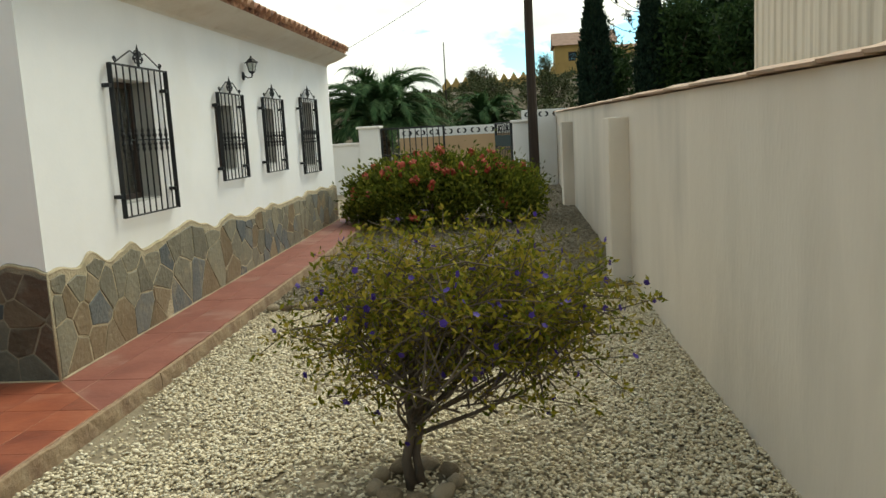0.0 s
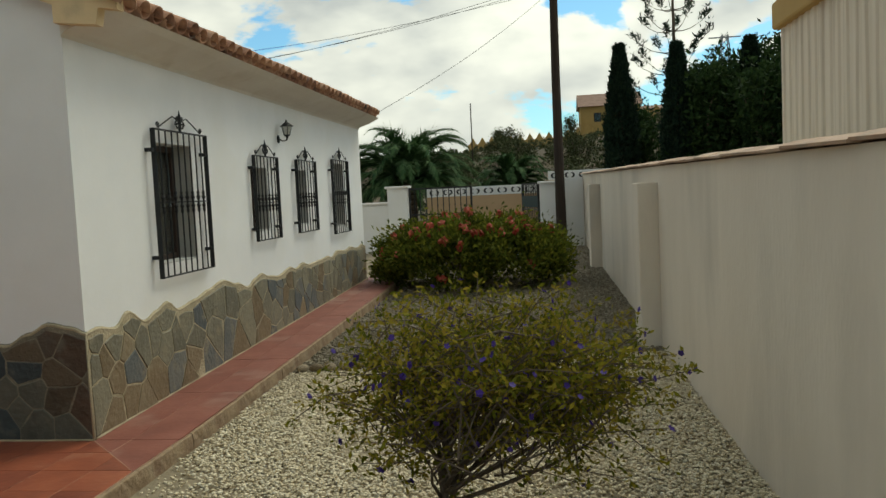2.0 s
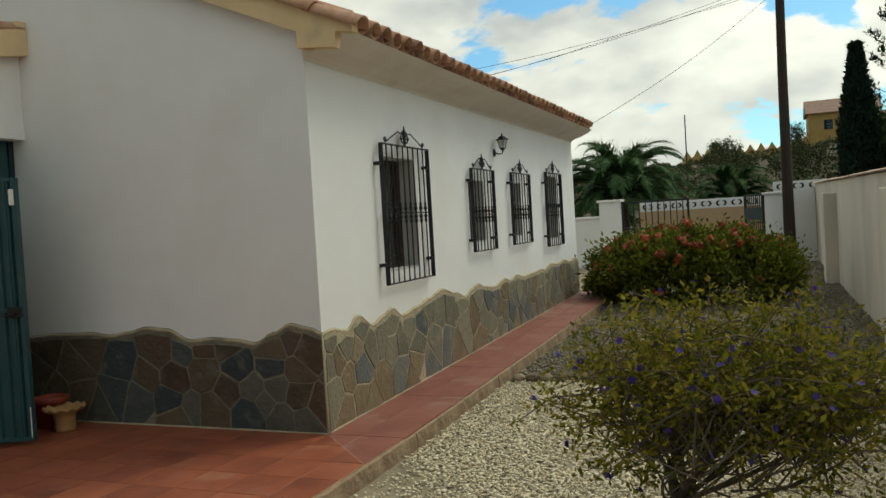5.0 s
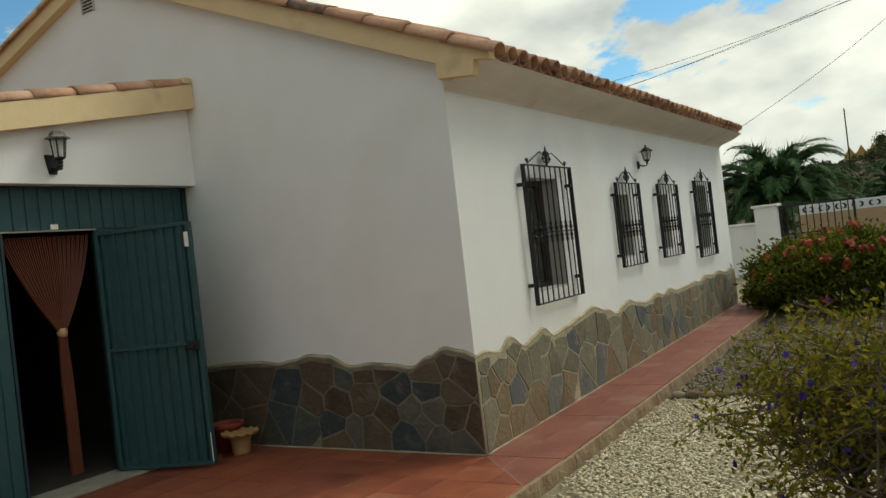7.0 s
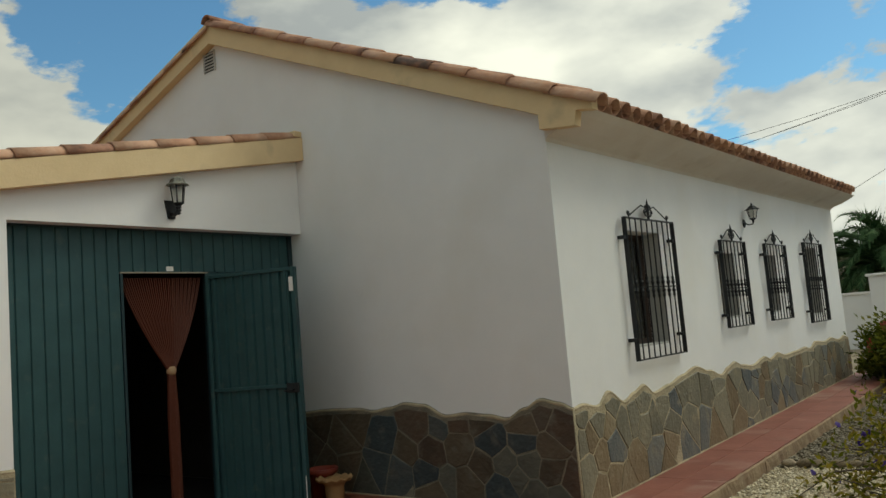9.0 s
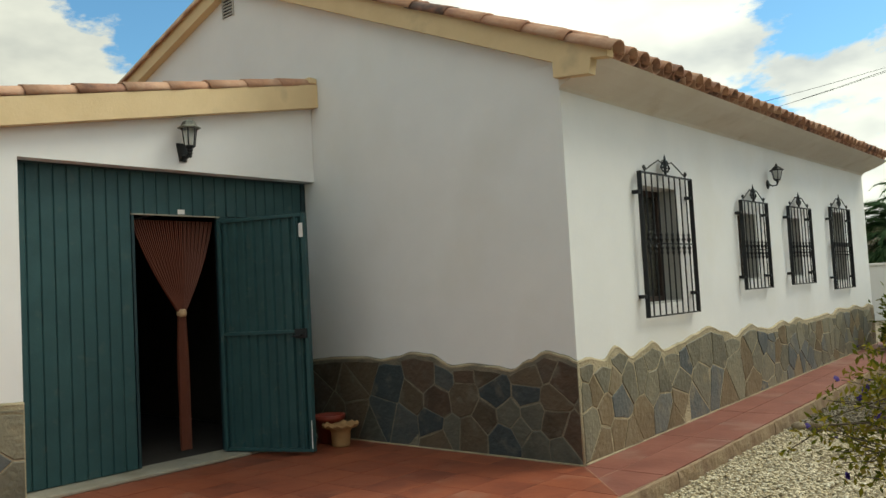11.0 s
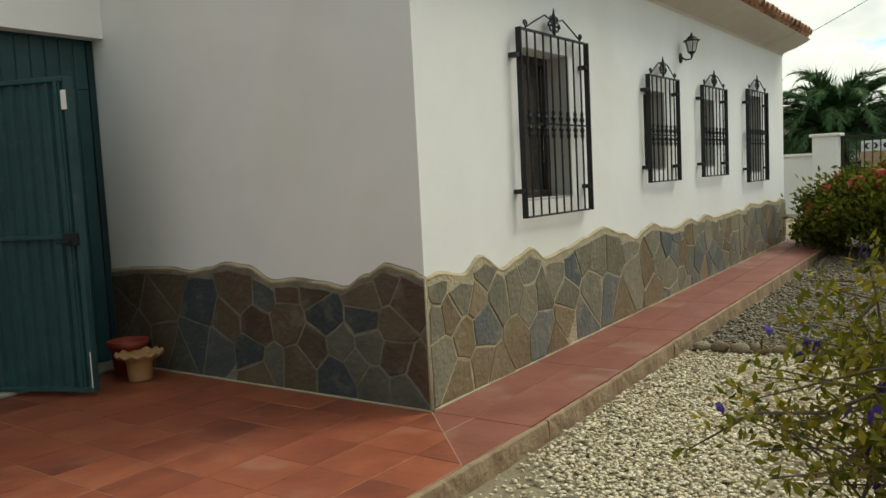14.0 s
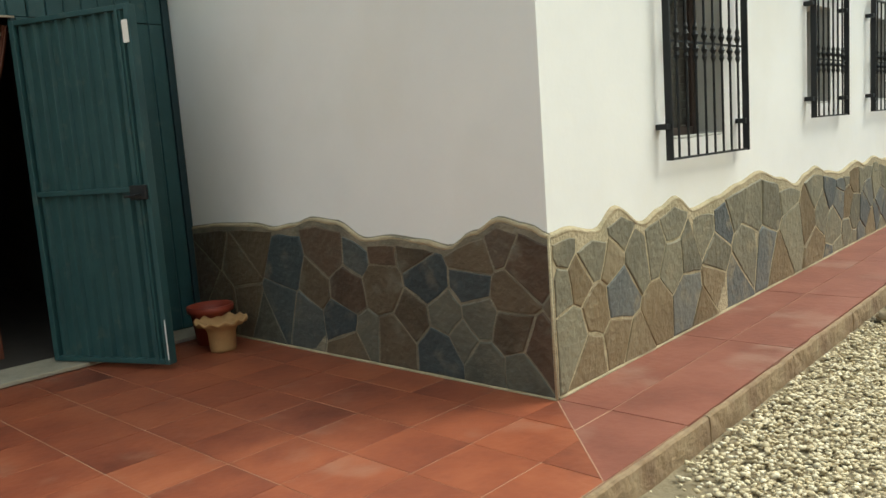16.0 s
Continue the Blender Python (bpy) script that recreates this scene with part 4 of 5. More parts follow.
def palm(at, height, spread, fronds, label, seed):
    r = random.Random(seed)
    p = thing("palm_tree", label, "palm", at, "palms behind the gate")
    bm = bmesh.new()
    tube(bm, [(0, 0, 0), (0.03, 0, height * 0.5), (0, 0.02, height)], [0.30, 0.24, 0.26], 12)
    for k in range(10):
        z = height * (k + 0.5) / 10
        lathe(bm, [(0.25, z), (0.31, z + 0.05), (0.25, z + 0.10)], 10)
    part("trunk", bm, BARK, p)
    for k in range(fronds):
        a, e = k * 2.399, r.uniform(-0.1, 1.45)
        L = spread * r.uniform(0.85, 1.1)
        spine = []
        x, z, ang = 0.0, height, e
        for i in range(13):
            spine.append(Vector((x, 0, z)))
            x += math.cos(ang) * L / 12
            z += math.sin(ang) * L / 12
            ang -= (0.05 + 0.05 * i * 0.55) * (1.0 if e > 0.3 else 0.6)
        v, tri = [], []
        for i in range(1, 12):
            for h in range(7):
                s = spine[i].lerp(spine[i + 1], h / 7)
                d = (spine[i + 1] - spine[i]).normalized()
                ll = L * 0.21 * math.sin(math.pi * min(1, 0.12 + i / 12.5)) + 0.05
                for side in (-1, 1):
                    tip = s + d * ll * r.uniform(0.75, 1.0) + Vector((0, side * ll * r.uniform(0.35, 0.6), ll * r.uniform(-0.35, 0.15)))
                    n0 = len(v)
                    v += [s - d * 0.040, s + d * 0.045, tip]
                    tri.append((n0, n0 + 1, n0 + 2))
        for i in range(12):
            n0 = len(v)
            w = Vector((0, 0.025, 0))
            v += [spine[i] - w, spine[i] + w, spine[i + 1]]
            tri.append((n0, n0 + 1, n0 + 2))
        m = pose(0, 0, 0, 0, 0, math.degrees(a))
        fast_mesh("frond", np.array([tuple(m @ q) for q in v]), np.array(tri), PALMLEAF, p)
    return p


palm((-2.0, 25.0, 0.1), 1.9, 3.4, 110, "large date palm with arching dark green fronds", 3)
palm((-6.0, 24.5, 0.1), 1.8, 2.2, 40, "date palm with drooping dark green fronds", 4)
palm((1.75, 27.5, 0.1), 1.6, 2.2, 60, "low young palm with stiff upright fronds", 5)


def cypress(at, height, radius, seed, count=13000):
    r = random.Random(seed)
    c = thing("cypress_tree", "tall narrow dark green cypress behind the garden wall", "tree", at, "cypresses")
    part("trunk", tube(bmesh.new(), [(0, 0, 0), (0, 0, height * 0.5), (0, 0, height * 0.95)], [0.16, 0.10, 0.02], 8), BARK, c)
    lp = []
    for k in range(count):
        t = r.random() ** 0.85
        w = radius * min(1, t * 9 + 0.35) * (1 - max(0, t - 0.6) / 0.4 * 0.80) * (1 + 0.1 * noise.noise(Vector((t * 9, seed, 0))))
        a = r.uniform(0, 2 * math.pi)
        w *= math.sqrt(r.uniform(0.35, 1)) * (1 + 0.14 * noise.noise(Vector((math.cos(a) * 2, math.sin(a) * 2, t * 14 + seed))))
        lp.append((w * math.cos(a), w * math.sin(a), 0.1 + t * height * 0.97))
    leaves("crown", lp, 0.17, CYPRESS, c, up=1.6, narrow=0.4)
    return c


def broad_tree(at, height, radius, seed, clumps=60, mat=None, label="dense dark evergreen tree behind the garden wall"):
    r = random.Random(seed)
    b = thing("evergreen_tree", label, "tree", at, "trees behind the wall")
    bm = bmesh.new()
    tube(bm, [(0, 0, 0), (0.1, 0, height * 0.3), (0, 0.1, height * 0.75)], [0.2, 0.15, 0.05], 8)
    tips = [(radius * 0.7 * math.cos(k * 2.4), radius * 0.7 * math.sin(k * 2.4), height * r.uniform(0.45, 0.9)) for k in range(8)]
    tree_limbs(bm, (0.05, 0, height * 0.3), tips, 0.06)
    part("trunk", bm, BARK, b)
    lp = []
    for k in range(clumps):
        t = r.uniform(0.06, 1)
        w = radius * math.sqrt(max(0.05, 1 - (t * 1.05 - 0.42) ** 2 * 2.4)) * r.uniform(0.3, 1)
        a = r.uniform(0, 2 * math.pi)
        c = Vector((w * math.cos(a), w * math.sin(a), t * height))
        for q in range(110):
            lp.append(tuple(c + Vector((r.gauss(0, .3), r.gauss(0, .3), r.gauss(0, .28)))))
    leaves("crown", lp, 0.21, mat or TREELEAF, b, up=0.3)
    return b


cypress((5.78, 23.5, 0.0), 6.4, 0.58, 1)
cypress((7.46, 22.0, 0.0), 6.1, 0.56, 2)
cypress((9.85, 22.5, 0.0), 6.2, 0.60, 5)
for k, (x, y, h, r) in enumerate(((8.3, 24.5, 5.0, 1.2), (10.7, 21.5, 5.6, 1.4), (11.8, 19.0, 6.2, 1.6), (6.1, 27.5, 3.8, 1.0), (13.0, 22.0, 6.4, 2.0), (9.3, 20.0, 4.3, 1.2), (10.5, 17.5, 4.9, 1.4), (7.9, 22.0, 4.6, 0.9), (8.6, 22.6, 4.9, 1.1), (10.1, 23.5, 5.5, 1.3), (11.4, 24.0, 5.9, 1.6), (13.1, 18.0, 6.6, 1.8))):
    broad_tree((x + 0.55, y, 0.0), h + 0.4, r, 20 + k, 70)

pine = thing("norfolk_pine", "tall tiered pine with bare upswept branches", "tree", (9.85, 38.0, 0.0))
bm = tube(bmesh.new(), [(0, 0, 0), (0.05, 0, 8), (0, 0, 14.6)], [0.16, 0.10, 0.02], 8)
lp = []
for tier in range(9):
    z = 5.0 + tier * 1.08
    L = 2.6 * (1 - tier / 9.6) + 0.3
    for k in range(5):
        a = k * 2 * math.pi / 5 + tier * 0.63
        pts = [Vector((math.cos(a) * L * t, math.sin(a) * L * t, z + L * (0.05 * t + 0.38 * t * t) - 0.12 * math.sin(math.pi * t))) for t in (0, 0.25, 0.5, 0.75, 1)]
        tube(bm, pts, [0.035, 0.028, 0.022, 0.018, 0.010], 5)
        for q in range(85):
            t = 0.66 + 0.34 * math.sqrt(rnd.random())
            i = min(3, int(t * 4))
            b = pts[i].lerp(pts[i + 1], t * 4 - i)
            lp.append((b.x + rnd.gauss(0, .07), b.y + rnd.gauss(0, .07), b.z + abs(rnd.gauss(0.06, .11)) * (0.5 + t)))
part("trunk", bm, BARK, pine)
leaves("crown", lp, 0.24, CYPRESS, pine, up=1.5, narrow=0.25)

# ---- hill: scrub, castle wall, house ----
lp, sizes = [], []
for k in range(900):
    x, y = rnd.uniform(-50, 42), 36 + 57 * rnd.random()
    z, r = ground_z(x, y), rnd.uniform(0.4, 1.25)
    if y > 80:
        r *= 0.45
    for q in range(95):
        a, h = rnd.uniform(0, 2 * math.pi), rnd.random()
        w = r * math.sqrt(max(0.02, 1 - h * h)) * math.sqrt(rnd.uniform(0.3, 1))
        lp.append((x + w * math.cos(a), y + w * math.sin(a), z + h * r * 1.05))
        sizes.append(0.22 + 0.12 * r)
tagged(leaves("hillside_scrub", lp, sizes, SCRUB), "dark green scrub scattered over the dry hillside", "scrub", kind="stuff")
castle = thing("crenellated_wall", "ochre wall with pointed crenellations along the hill top", "wall")
for k in range(20):
    x = -6.2 + k * 1.16
    z = ground_z(x + 0.5, 94.0) + 0.35
    bm = prism(bmesh.new(), [(x, z - 1.2), (x + 1.159, z - 1.2), (x + 1.159, z + 0.65), (x + 1.02, z + 0.70), (x + 0.58, z + 1.45), (x + 0.14, z + 0.70), (x, z + 0.65)], "y", 93.8, 94.3)
    part("merlon", bm, OCHRE, castle)
hz = 8.15
villa = thing("hill_house", "ochre house with a clay roof on the hill", "house", (10.2, 96.0, hz))
part("wall", box(-2.6, 4.6, 0, 6, -1, 3.2), OCHRE, villa)
part("roof", prism(bmesh.new(), [(-0.4, 3.2), (6.4, 3.2), (3.0, 5.0)], "x", -2.9, 4.9), OLDROOF, villa)
for x in (-1.0, 2.4):
    w = part("window", box(x, x + 0.9, -0.03, 0.04, 1.3, 2.4), FRAME, villa)
    part("pane", box(x + 0.08, x + 0.82, -0.036, -0.03, 1.38, 2.32), GLASS, w)
part("porch", box(4.601, 8.5, 1.5, 6, -1, 2.6), OCHRE, villa)
part("porch_roof", prism(bmesh.new(), [(1.2, 2.605), (6.2, 2.605), (6.2, 3.5)], "x", 4.7, 8.9), OLDROOF, villa)
for k, (x, y, h, r) in enumerate(((6.3, 94.8, 3.2, 0.9), (-4.5, 62, 1.5, 1.4), (0.6, 70, 1.6, 1.6), (-9, 60, 1.8, 1.8), (-15, 66, 2.2, 2.2), (-21, 72, 2.6, 2.2), (5.5, 66, 2.4, 2.0), (9.5, 62, 3.0, 2.2), (-2.6, 95, 2.4, 0.6), (-0.6, 82, 1.9, 1.3))):
    broad_tree((x, y, ground_z(x, y)), h, r, 60 + k, 26, SCRUB, "rounded dark green tree on the hillside")

# ---- poles and cables ----
pole = thing("utility_pole", "dark weathered wooden utility pole by the garden wall", "pole", (3.46, 14.1, slope(14.1) - 0.14))
part("shaft", tube(bmesh.new(), [(0, 0, 0), (-0.01, 0, 4.0), (0.02, 0, 8.6)], [0.125, 0.10, 0.08], 12), WOODPOLE, pole)
part("steel_band", rod(bmesh.new(), (0.008, 0, 5.95), (0.009, 0, 6.05), 0.098, seg=12), GALV, pole)
mast = thing("antenna_mast", "thin steel mast standing on the slope", "mast", (-2.7, 60.0, ground_z(-2.7, 60.0)))
part("shaft", rod(bmesh.new(), (0, 0, 0), (0, 0, 8.7 - ground_z(-2.7, 60)), 0.06, 0.04), WOODPOLE, mast)
pylon = thing("steel_pylon", "distant lattice steel electricity pylon", "pylon", (26.8, 105.0, ground_z(26.8, 105)))
bm = bmesh.new()
H = 9.0
for sx, sy in ((1, 1), (1, -1), (-1, 1), (-1, -1)):
    rod(bm, (sx * 1.1, sy * 1.1, 0), (sx * 0.35, sy * 0.35, H), 0.09, seg=4)
for k in range(13):
    z = H * k / 13
    w0, w1 = 1.1 - 0.75 * k / 13, 1.1 - 0.75 * (k + 1) / 13
    rod(bm, (-w0, -w0, z), (w1, -w1, z + 1), 0.05, seg=4)
    rod(bm, (w0, w0, z), (-w1, w1, z + 1), 0.05, seg=4)
part("lattice", bm, GALV, pylon)
for z in (H - 3.4, H - 0.3):
    part("cross_arm", rod(bmesh.new(), (-2.0, 0, z), (2.0, 0, z), 0.10, seg=4), GALV, pylon)
pt = Vector((3.45, 14.1, 6.15))
for k, end in enumerate(((-9.6, 8.7, 4.3), (-9.6, 9.3, 3.9), (-9.2, 8.4, 3.6), (0.2, 8.75, 2.98), (60, 34, 9.5))):
    e = Vector(end)
    pts = [pt.lerp(e, t / 14) - Vector((0, 0, (0.5 if k != 3 else 0.15) * math.sin(math.pi * t / 14))) + Vector((0, 0, 0.1 * (k % 3))) * (1 - t / 14) for t in range(15)]
    tagged(part("overhead_cable", tube(bmesh.new(), pts, 0.0045, 5), CABLE), "thin black overhead cable strung from the wooden pole", "cable", "overhead cables")

# ---- stone plinths ----
def curve(knots):
    ks = np.array(knots)

    def f(s):
        i = int(np.clip(np.searchsorted(ks[:, 0], s) - 1, 0, len(ks) - 2))
        t = min(1.0, max(0.0, (s - ks[i, 0]) / (ks[i + 1, 0] - ks[i, 0])))
        return float(ks[i, 1] + (ks[i + 1, 1] - ks[i, 1]) * (1 - math.cos(math.pi * t)) / 2)
    return f


def plinth(name, label, s0, s1, top, place, kind, size, seed, rise=0.0, bed=MORTAR, laid=()):
    """Crazy-paved stones in mortar under a wavy top; place(s, z, d) gives the world point d metres proud of the wall."""
    r = random.Random(seed)
    p = thing(name, label, "plinth", kind="structure")
    n = max(2, int((s1 - s0) / 0.04))
    us = [s0 + (s1 - s0) * i / n for i in range(n + 1)]
    v, f = [], []
    for s in us:
        v += [place(s, -0.12, 0.001), place(s, -0.12, 0.016), place(s, top(s), 0.016), place(s, top(s) + 0.012, 0.001)]
    for i in range(n):
        a, b = 4 * i, 4 * i + 4
        f += [(a + 1, b + 1, b + 2, a + 2), (a + 2, b + 2, b + 3, a + 3)]
    f += [(0, 1, 2, 3), (4 * n + 3, 4 * n + 2, 4 * n + 1, 4 * n)]
    from_lists("mortar_bed", v, f, bed, p)
    part("mortar_cap", tube(bmesh.new(), [place(s, top(s) - 0.006, 0.006) for s in us], [0.013 + 0.003 * noise.noise(Vector((s * 5, seed, 0))) for s in us], 8), MORTAR, p, "smooth tan mortar bead along the top", True)
    part("mortar_foot", tube(bmesh.new(), [place(s, rise * max(0, s) + 0.003, 0.016) for s in us], 0.009, 6), MORTAR, p, "", True)
    # the stones laid by hand near the corner first, then a loose pattern further on
    tones = [t for k, t in STONE if k == kind] + ["grey", "grey"]
    seeds = [(a, b) for a, b, t in laid]
    tone_of = [t for a, b, t in laid]
    lo_s, hi_s = (min(q[0] for q in seeds), max(q[0] for q in seeds)) if seeds else (0.0, 0.0)
    rows = 3
    for k in range(rows):
        c = int((s1 - s0) / size)
        for i in range(c + 1):
            q = (s0 + (i + 0.5 * (k % 2) + r.uniform(-0.47, 0.47)) * size * 1.02, (k + 0.5 + r.uniform(-0.48, 0.48)) * 0.78 / rows)
            if not seeds or not lo_s - 0.1 < q[0] < hi_s + 0.1:
                seeds.append(q)
                tone_of.append(r.choice(tones))
    heft = [r.uniform(-0.007, 0.007) for _ in seeds]
    for i, (a, b) in enumerate(seeds):
        poly = [(a - 0.6, b - 0.6), (a + 0.6, b - 0.6), (a + 0.6, b + 0.6), (a - 0.6, b + 0.6)]
        for k, (c, d) in enumerate(seeds):
            if k != i and abs(c - a) < 1.0:
                nx, ny = c - a, d - b
                L = math.hypot(nx, ny)
                if L < 1e-4:
                    continue
                nx, ny = nx / L, ny / L
                poly = clip(poly, nx, ny, nx * (a + c) / 2 + ny * (b + d) / 2 + max(-0.35 * L, min(0.35 * L, (heft[i] - heft[k]) / (2 * L))) - r.uniform(0.0022, 0.0066))
        poly = clip(poly, -1, 0, -s0 - 0.006)
        poly = clip(poly, 1, 0, s1 - 0.006)
        if len(poly) < 3:
            continue
        mid = sum(q[0] for q in poly) / len(poly)
        lo, hi = min(q[0] for q in poly), max(q[0] for q in poly)
        poly = clip(poly, 0, -1, -(rise * max(0, mid) + 0.010))
        for sa, sb in ((lo, (lo + hi) / 2), ((lo + hi) / 2, hi)):
            g = (top(sb) - top(sa)) / max(0.02, sb - sa)
            poly = clip(poly, -g, 1, -g * sa + top(sa) - 0.040)
        if len(poly) < 3:
            continue
        area = 0.5 * abs(sum(p0[0] * p1[1] - p1[0] * p0[1] for p0, p1 in zip(poly, poly[1:] + poly[:1])))
        if area < 0.0016:
            continue
        # break long straight edges so that outlines look hand-split
        fine = []
        for q, w in zip(poly, poly[1:] + poly[:1]):
            fine.append(q)
            L = math.hypot(w[0] - q[0], w[1] - q[1])
            if L > 0.09:
                j = r.uniform(-0.006, 0.006)
                fine.append(((q[0] + w[0]) / 2 + j * (w[1] - q[1]) / L, (q[1] + w[1]) / 2 - j * (w[0] - q[0]) / L))
        cx = sum(q[0] for q in fine) / len(fine)
        cz = sum(q[1] for q in fine) / len(fine)
        d = 0.0185 + r.uniform(0, 0.005)
        m = len(fine)
        tilt = (r.uniform(-0.02, 0.02), r.uniform(-0.02, 0.02))
        v = [place(q[0], q[1], 0.012) for q in fine]
        v += [place(cx + (q[0] - cx) * 0.99, cz + (q[1] - cz) * 0.99, d - 0.003) for q in fine]
        v += [place(cx + (q[0] - cx) * 0.93, cz + (q[1] - cz) * 0.93, d + tilt[0] * (q[0] - cx) + tilt[1] * (q[1] - cz)) for q in fine]
        f = []
        for k in range(m):
            k2 = (k + 1) % m
            f += [(k, k2, m + k2, m + k), (m + k, m + k2, 2 * m + k2, 2 * m + k)]
        f.append(tuple(range(2 * m, 3 * m)))
        from_lists("stone", v, f, STONE[kind, tone_of[i]], p)
    return p


east_top = curve([(0, .735), (.13, .75), (.37, .71), (.55, .80), (.81, .69), (1.0, .74), (1.18, .785), (1.38, .695), (1.7, .73), (2.0, .78), (2.33, .83), (2.7, .76), (3.0, .69), (3.2, .75), (3.4, .785), (3.65, .73), (3.95, .70), (4.4, .76), (4.6, .72), (4.9, .765), (5.2, .72), (5.65, .73), (6.1, .75), (6.3, .72), (6.6, .79), (7.1, .76), (7.4, .79), (7.9, .74), (8.2, .775), (8.45, .74)])
gable_top = curve([(-2.94, .71), (-2.8, .72), (-2.65, .735), (-2.5, .74), (-2.2, .745), (-2.0, .725), (-1.82, .75), (-1.62, .79), (-1.42, .775), (-1.18, .685), (-0.98, .705), (-0.75, .69), (-0.58, .665), (-0.42, .74), (-0.26, .81), (-0.1, .78), (0.02, .735)])
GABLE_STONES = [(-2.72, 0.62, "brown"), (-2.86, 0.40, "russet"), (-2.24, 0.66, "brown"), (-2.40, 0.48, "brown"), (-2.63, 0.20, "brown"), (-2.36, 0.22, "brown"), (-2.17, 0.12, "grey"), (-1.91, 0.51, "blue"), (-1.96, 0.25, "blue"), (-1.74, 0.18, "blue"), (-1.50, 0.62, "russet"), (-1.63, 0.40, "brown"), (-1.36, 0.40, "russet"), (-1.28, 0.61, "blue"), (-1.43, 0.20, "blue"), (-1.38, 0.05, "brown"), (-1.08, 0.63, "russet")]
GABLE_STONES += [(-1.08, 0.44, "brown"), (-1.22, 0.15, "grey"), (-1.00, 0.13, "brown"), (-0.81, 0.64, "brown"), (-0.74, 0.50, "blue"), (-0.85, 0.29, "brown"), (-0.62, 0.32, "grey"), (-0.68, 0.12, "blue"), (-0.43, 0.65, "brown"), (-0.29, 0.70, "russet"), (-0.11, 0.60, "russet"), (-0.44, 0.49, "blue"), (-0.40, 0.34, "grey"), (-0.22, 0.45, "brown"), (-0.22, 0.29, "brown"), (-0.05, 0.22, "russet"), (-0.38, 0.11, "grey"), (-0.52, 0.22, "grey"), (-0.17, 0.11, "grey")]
EAST_STONES = [(0.08, 0.66, "grey"), (0.04, 0.49, "grey"), (0.10, 0.26, "grey"), (0.33, 0.62, "grey"), (0.35, 0.35, "tan"), (0.28, 0.11, "tan"), (0.58, 0.68, "grey"), (0.74, 0.52, "grey"), (0.57, 0.38, "blue"), (0.49, 0.55, "tan"), (0.53, 0.15, "tan"), (0.91, 0.55, "grey"), (0.93, 0.22, "tan"), (0.70, 0.07, "tan"), (1.11, 0.66, "grey"), (1.12, 0.44, "grey"), (1.29, 0.21, "blue"), (1.31, 0.46, "grey")]
EAST_STONES += [(1.50, 0.57, "grey"), (1.75, 0.58, "blue"), (1.61, 0.26, "tan"), (1.65, 0.39, "grey"), (1.46, 0.10, "tan"), (1.94, 0.69, "grey"), (2.18, 0.62, "grey"), (1.93, 0.18, "blue"), (2.09, 0.36, "grey"), (2.41, 0.29, "blue"), (2.51, 0.62, "grey"), (2.66, 0.16, "tan"), (2.90, 0.35, "grey"), (2.82, 0.70, "grey"), (3.24, 0.44, "tan"), (3.39, 0.60, "grey"), (3.36, 0.21, "tan"), (0.21, 0.52, "tan")]
plinth("plinth_east", "sandy grey crazy-paved stone plinth with wavy mortar top", 0.0, Y1, east_top, lambda s, z, d: (d, s, z), "sandy", 0.20, 3, 0.02, laid=EAST_STONES)
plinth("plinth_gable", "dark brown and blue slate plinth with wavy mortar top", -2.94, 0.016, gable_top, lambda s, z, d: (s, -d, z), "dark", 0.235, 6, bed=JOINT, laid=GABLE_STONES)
plinth("plinth_garage", "sandy stone plinth at the garage front", -4.6, -2.70, curve([(-4.6, .68), (-3.9, .74), (-3.3, .68), (-2.9, .69), (-2.70, .68)]), lambda s, z, d: (GX + d, s, z), "sandy", 0.25, 8)
part("mortar_corner", tube(bmesh.new(), [(0.014, -0.014, -0.1), (0.014, -0.014, 0.3), (0.014, -0.014, 0.735)], 0.007, 8), MORTAR, bpy.data.objects["plinth_gable"], "", True)

# ---- windows ----
for k, (y0, y1, z0, z1) in enumerate(WINS):
    w = thing("window_%d" % (k + 1), "recessed window with a dark brown frame behind iron bars", "window", kind="structure")
    X = -0.17
    fr = part("window_frame", box(X - 0.05, X, y0, y0 + 0.055, z0, z1, 0.006), FRAME, w)
    part("window_frame", box(X - 0.05, X, y1 - 0.055, y1, z0, z1, 0.006), FRAME, w)
    part("window_frame", box(X - 0.05, X, y0 + 0.056, y1 - 0.056, z0, z0 + 0.06, 0.006), FRAME, w)
    part("window_frame", box(X - 0.05, X, y0 + 0.056, y1 - 0.056, z1 - 0.055, z1, 0.006), FRAME, w)
    part("mullion", box(X - 0.045, X + 0.004, (y0 + y1) / 2 - 0.03, (y0 + y1) / 2 + 0.03, z0 + 0.061, z1 - 0.056, 0.006), FRAME, w)
    for a, b in ((y0 + 0.056, (y0 + y1) / 2 - 0.031), ((y0 + y1) / 2 + 0.031, y1 - 0.056)):
        ob = part("pane", box(X - 0.03, X - 0.024, a, b, z0 + 0.061, z1 - 0.056), GLASS, w)
        ob.visible_shadow = False
    part("window_sill", box(-0.165, -0.004, y0, y1, z0 + 0.002, z0 + 0.014, 0.003), GREYTONE, w)
    # far jamb lining: grey paint with the recess shade put into its colour
    part("reveal", box(X + 0.001, -0.001, y1 - 0.004, y1 - 0.0005, z0 + 0.023, z1 - 0.001), GREYTONE, w, "grey window reveal, its paint darkened for recess shade")
    n = int((z1 - z0) / 0.05)
    for i in range(n):
        z = z0 + 0.02 + i * 0.05
        part("shutter_slat", box(X - 0.075, X - 0.062, y0 + 0.01, y1 - 0.01, z, z + 0.048, 0.004), SHUTTER, w)
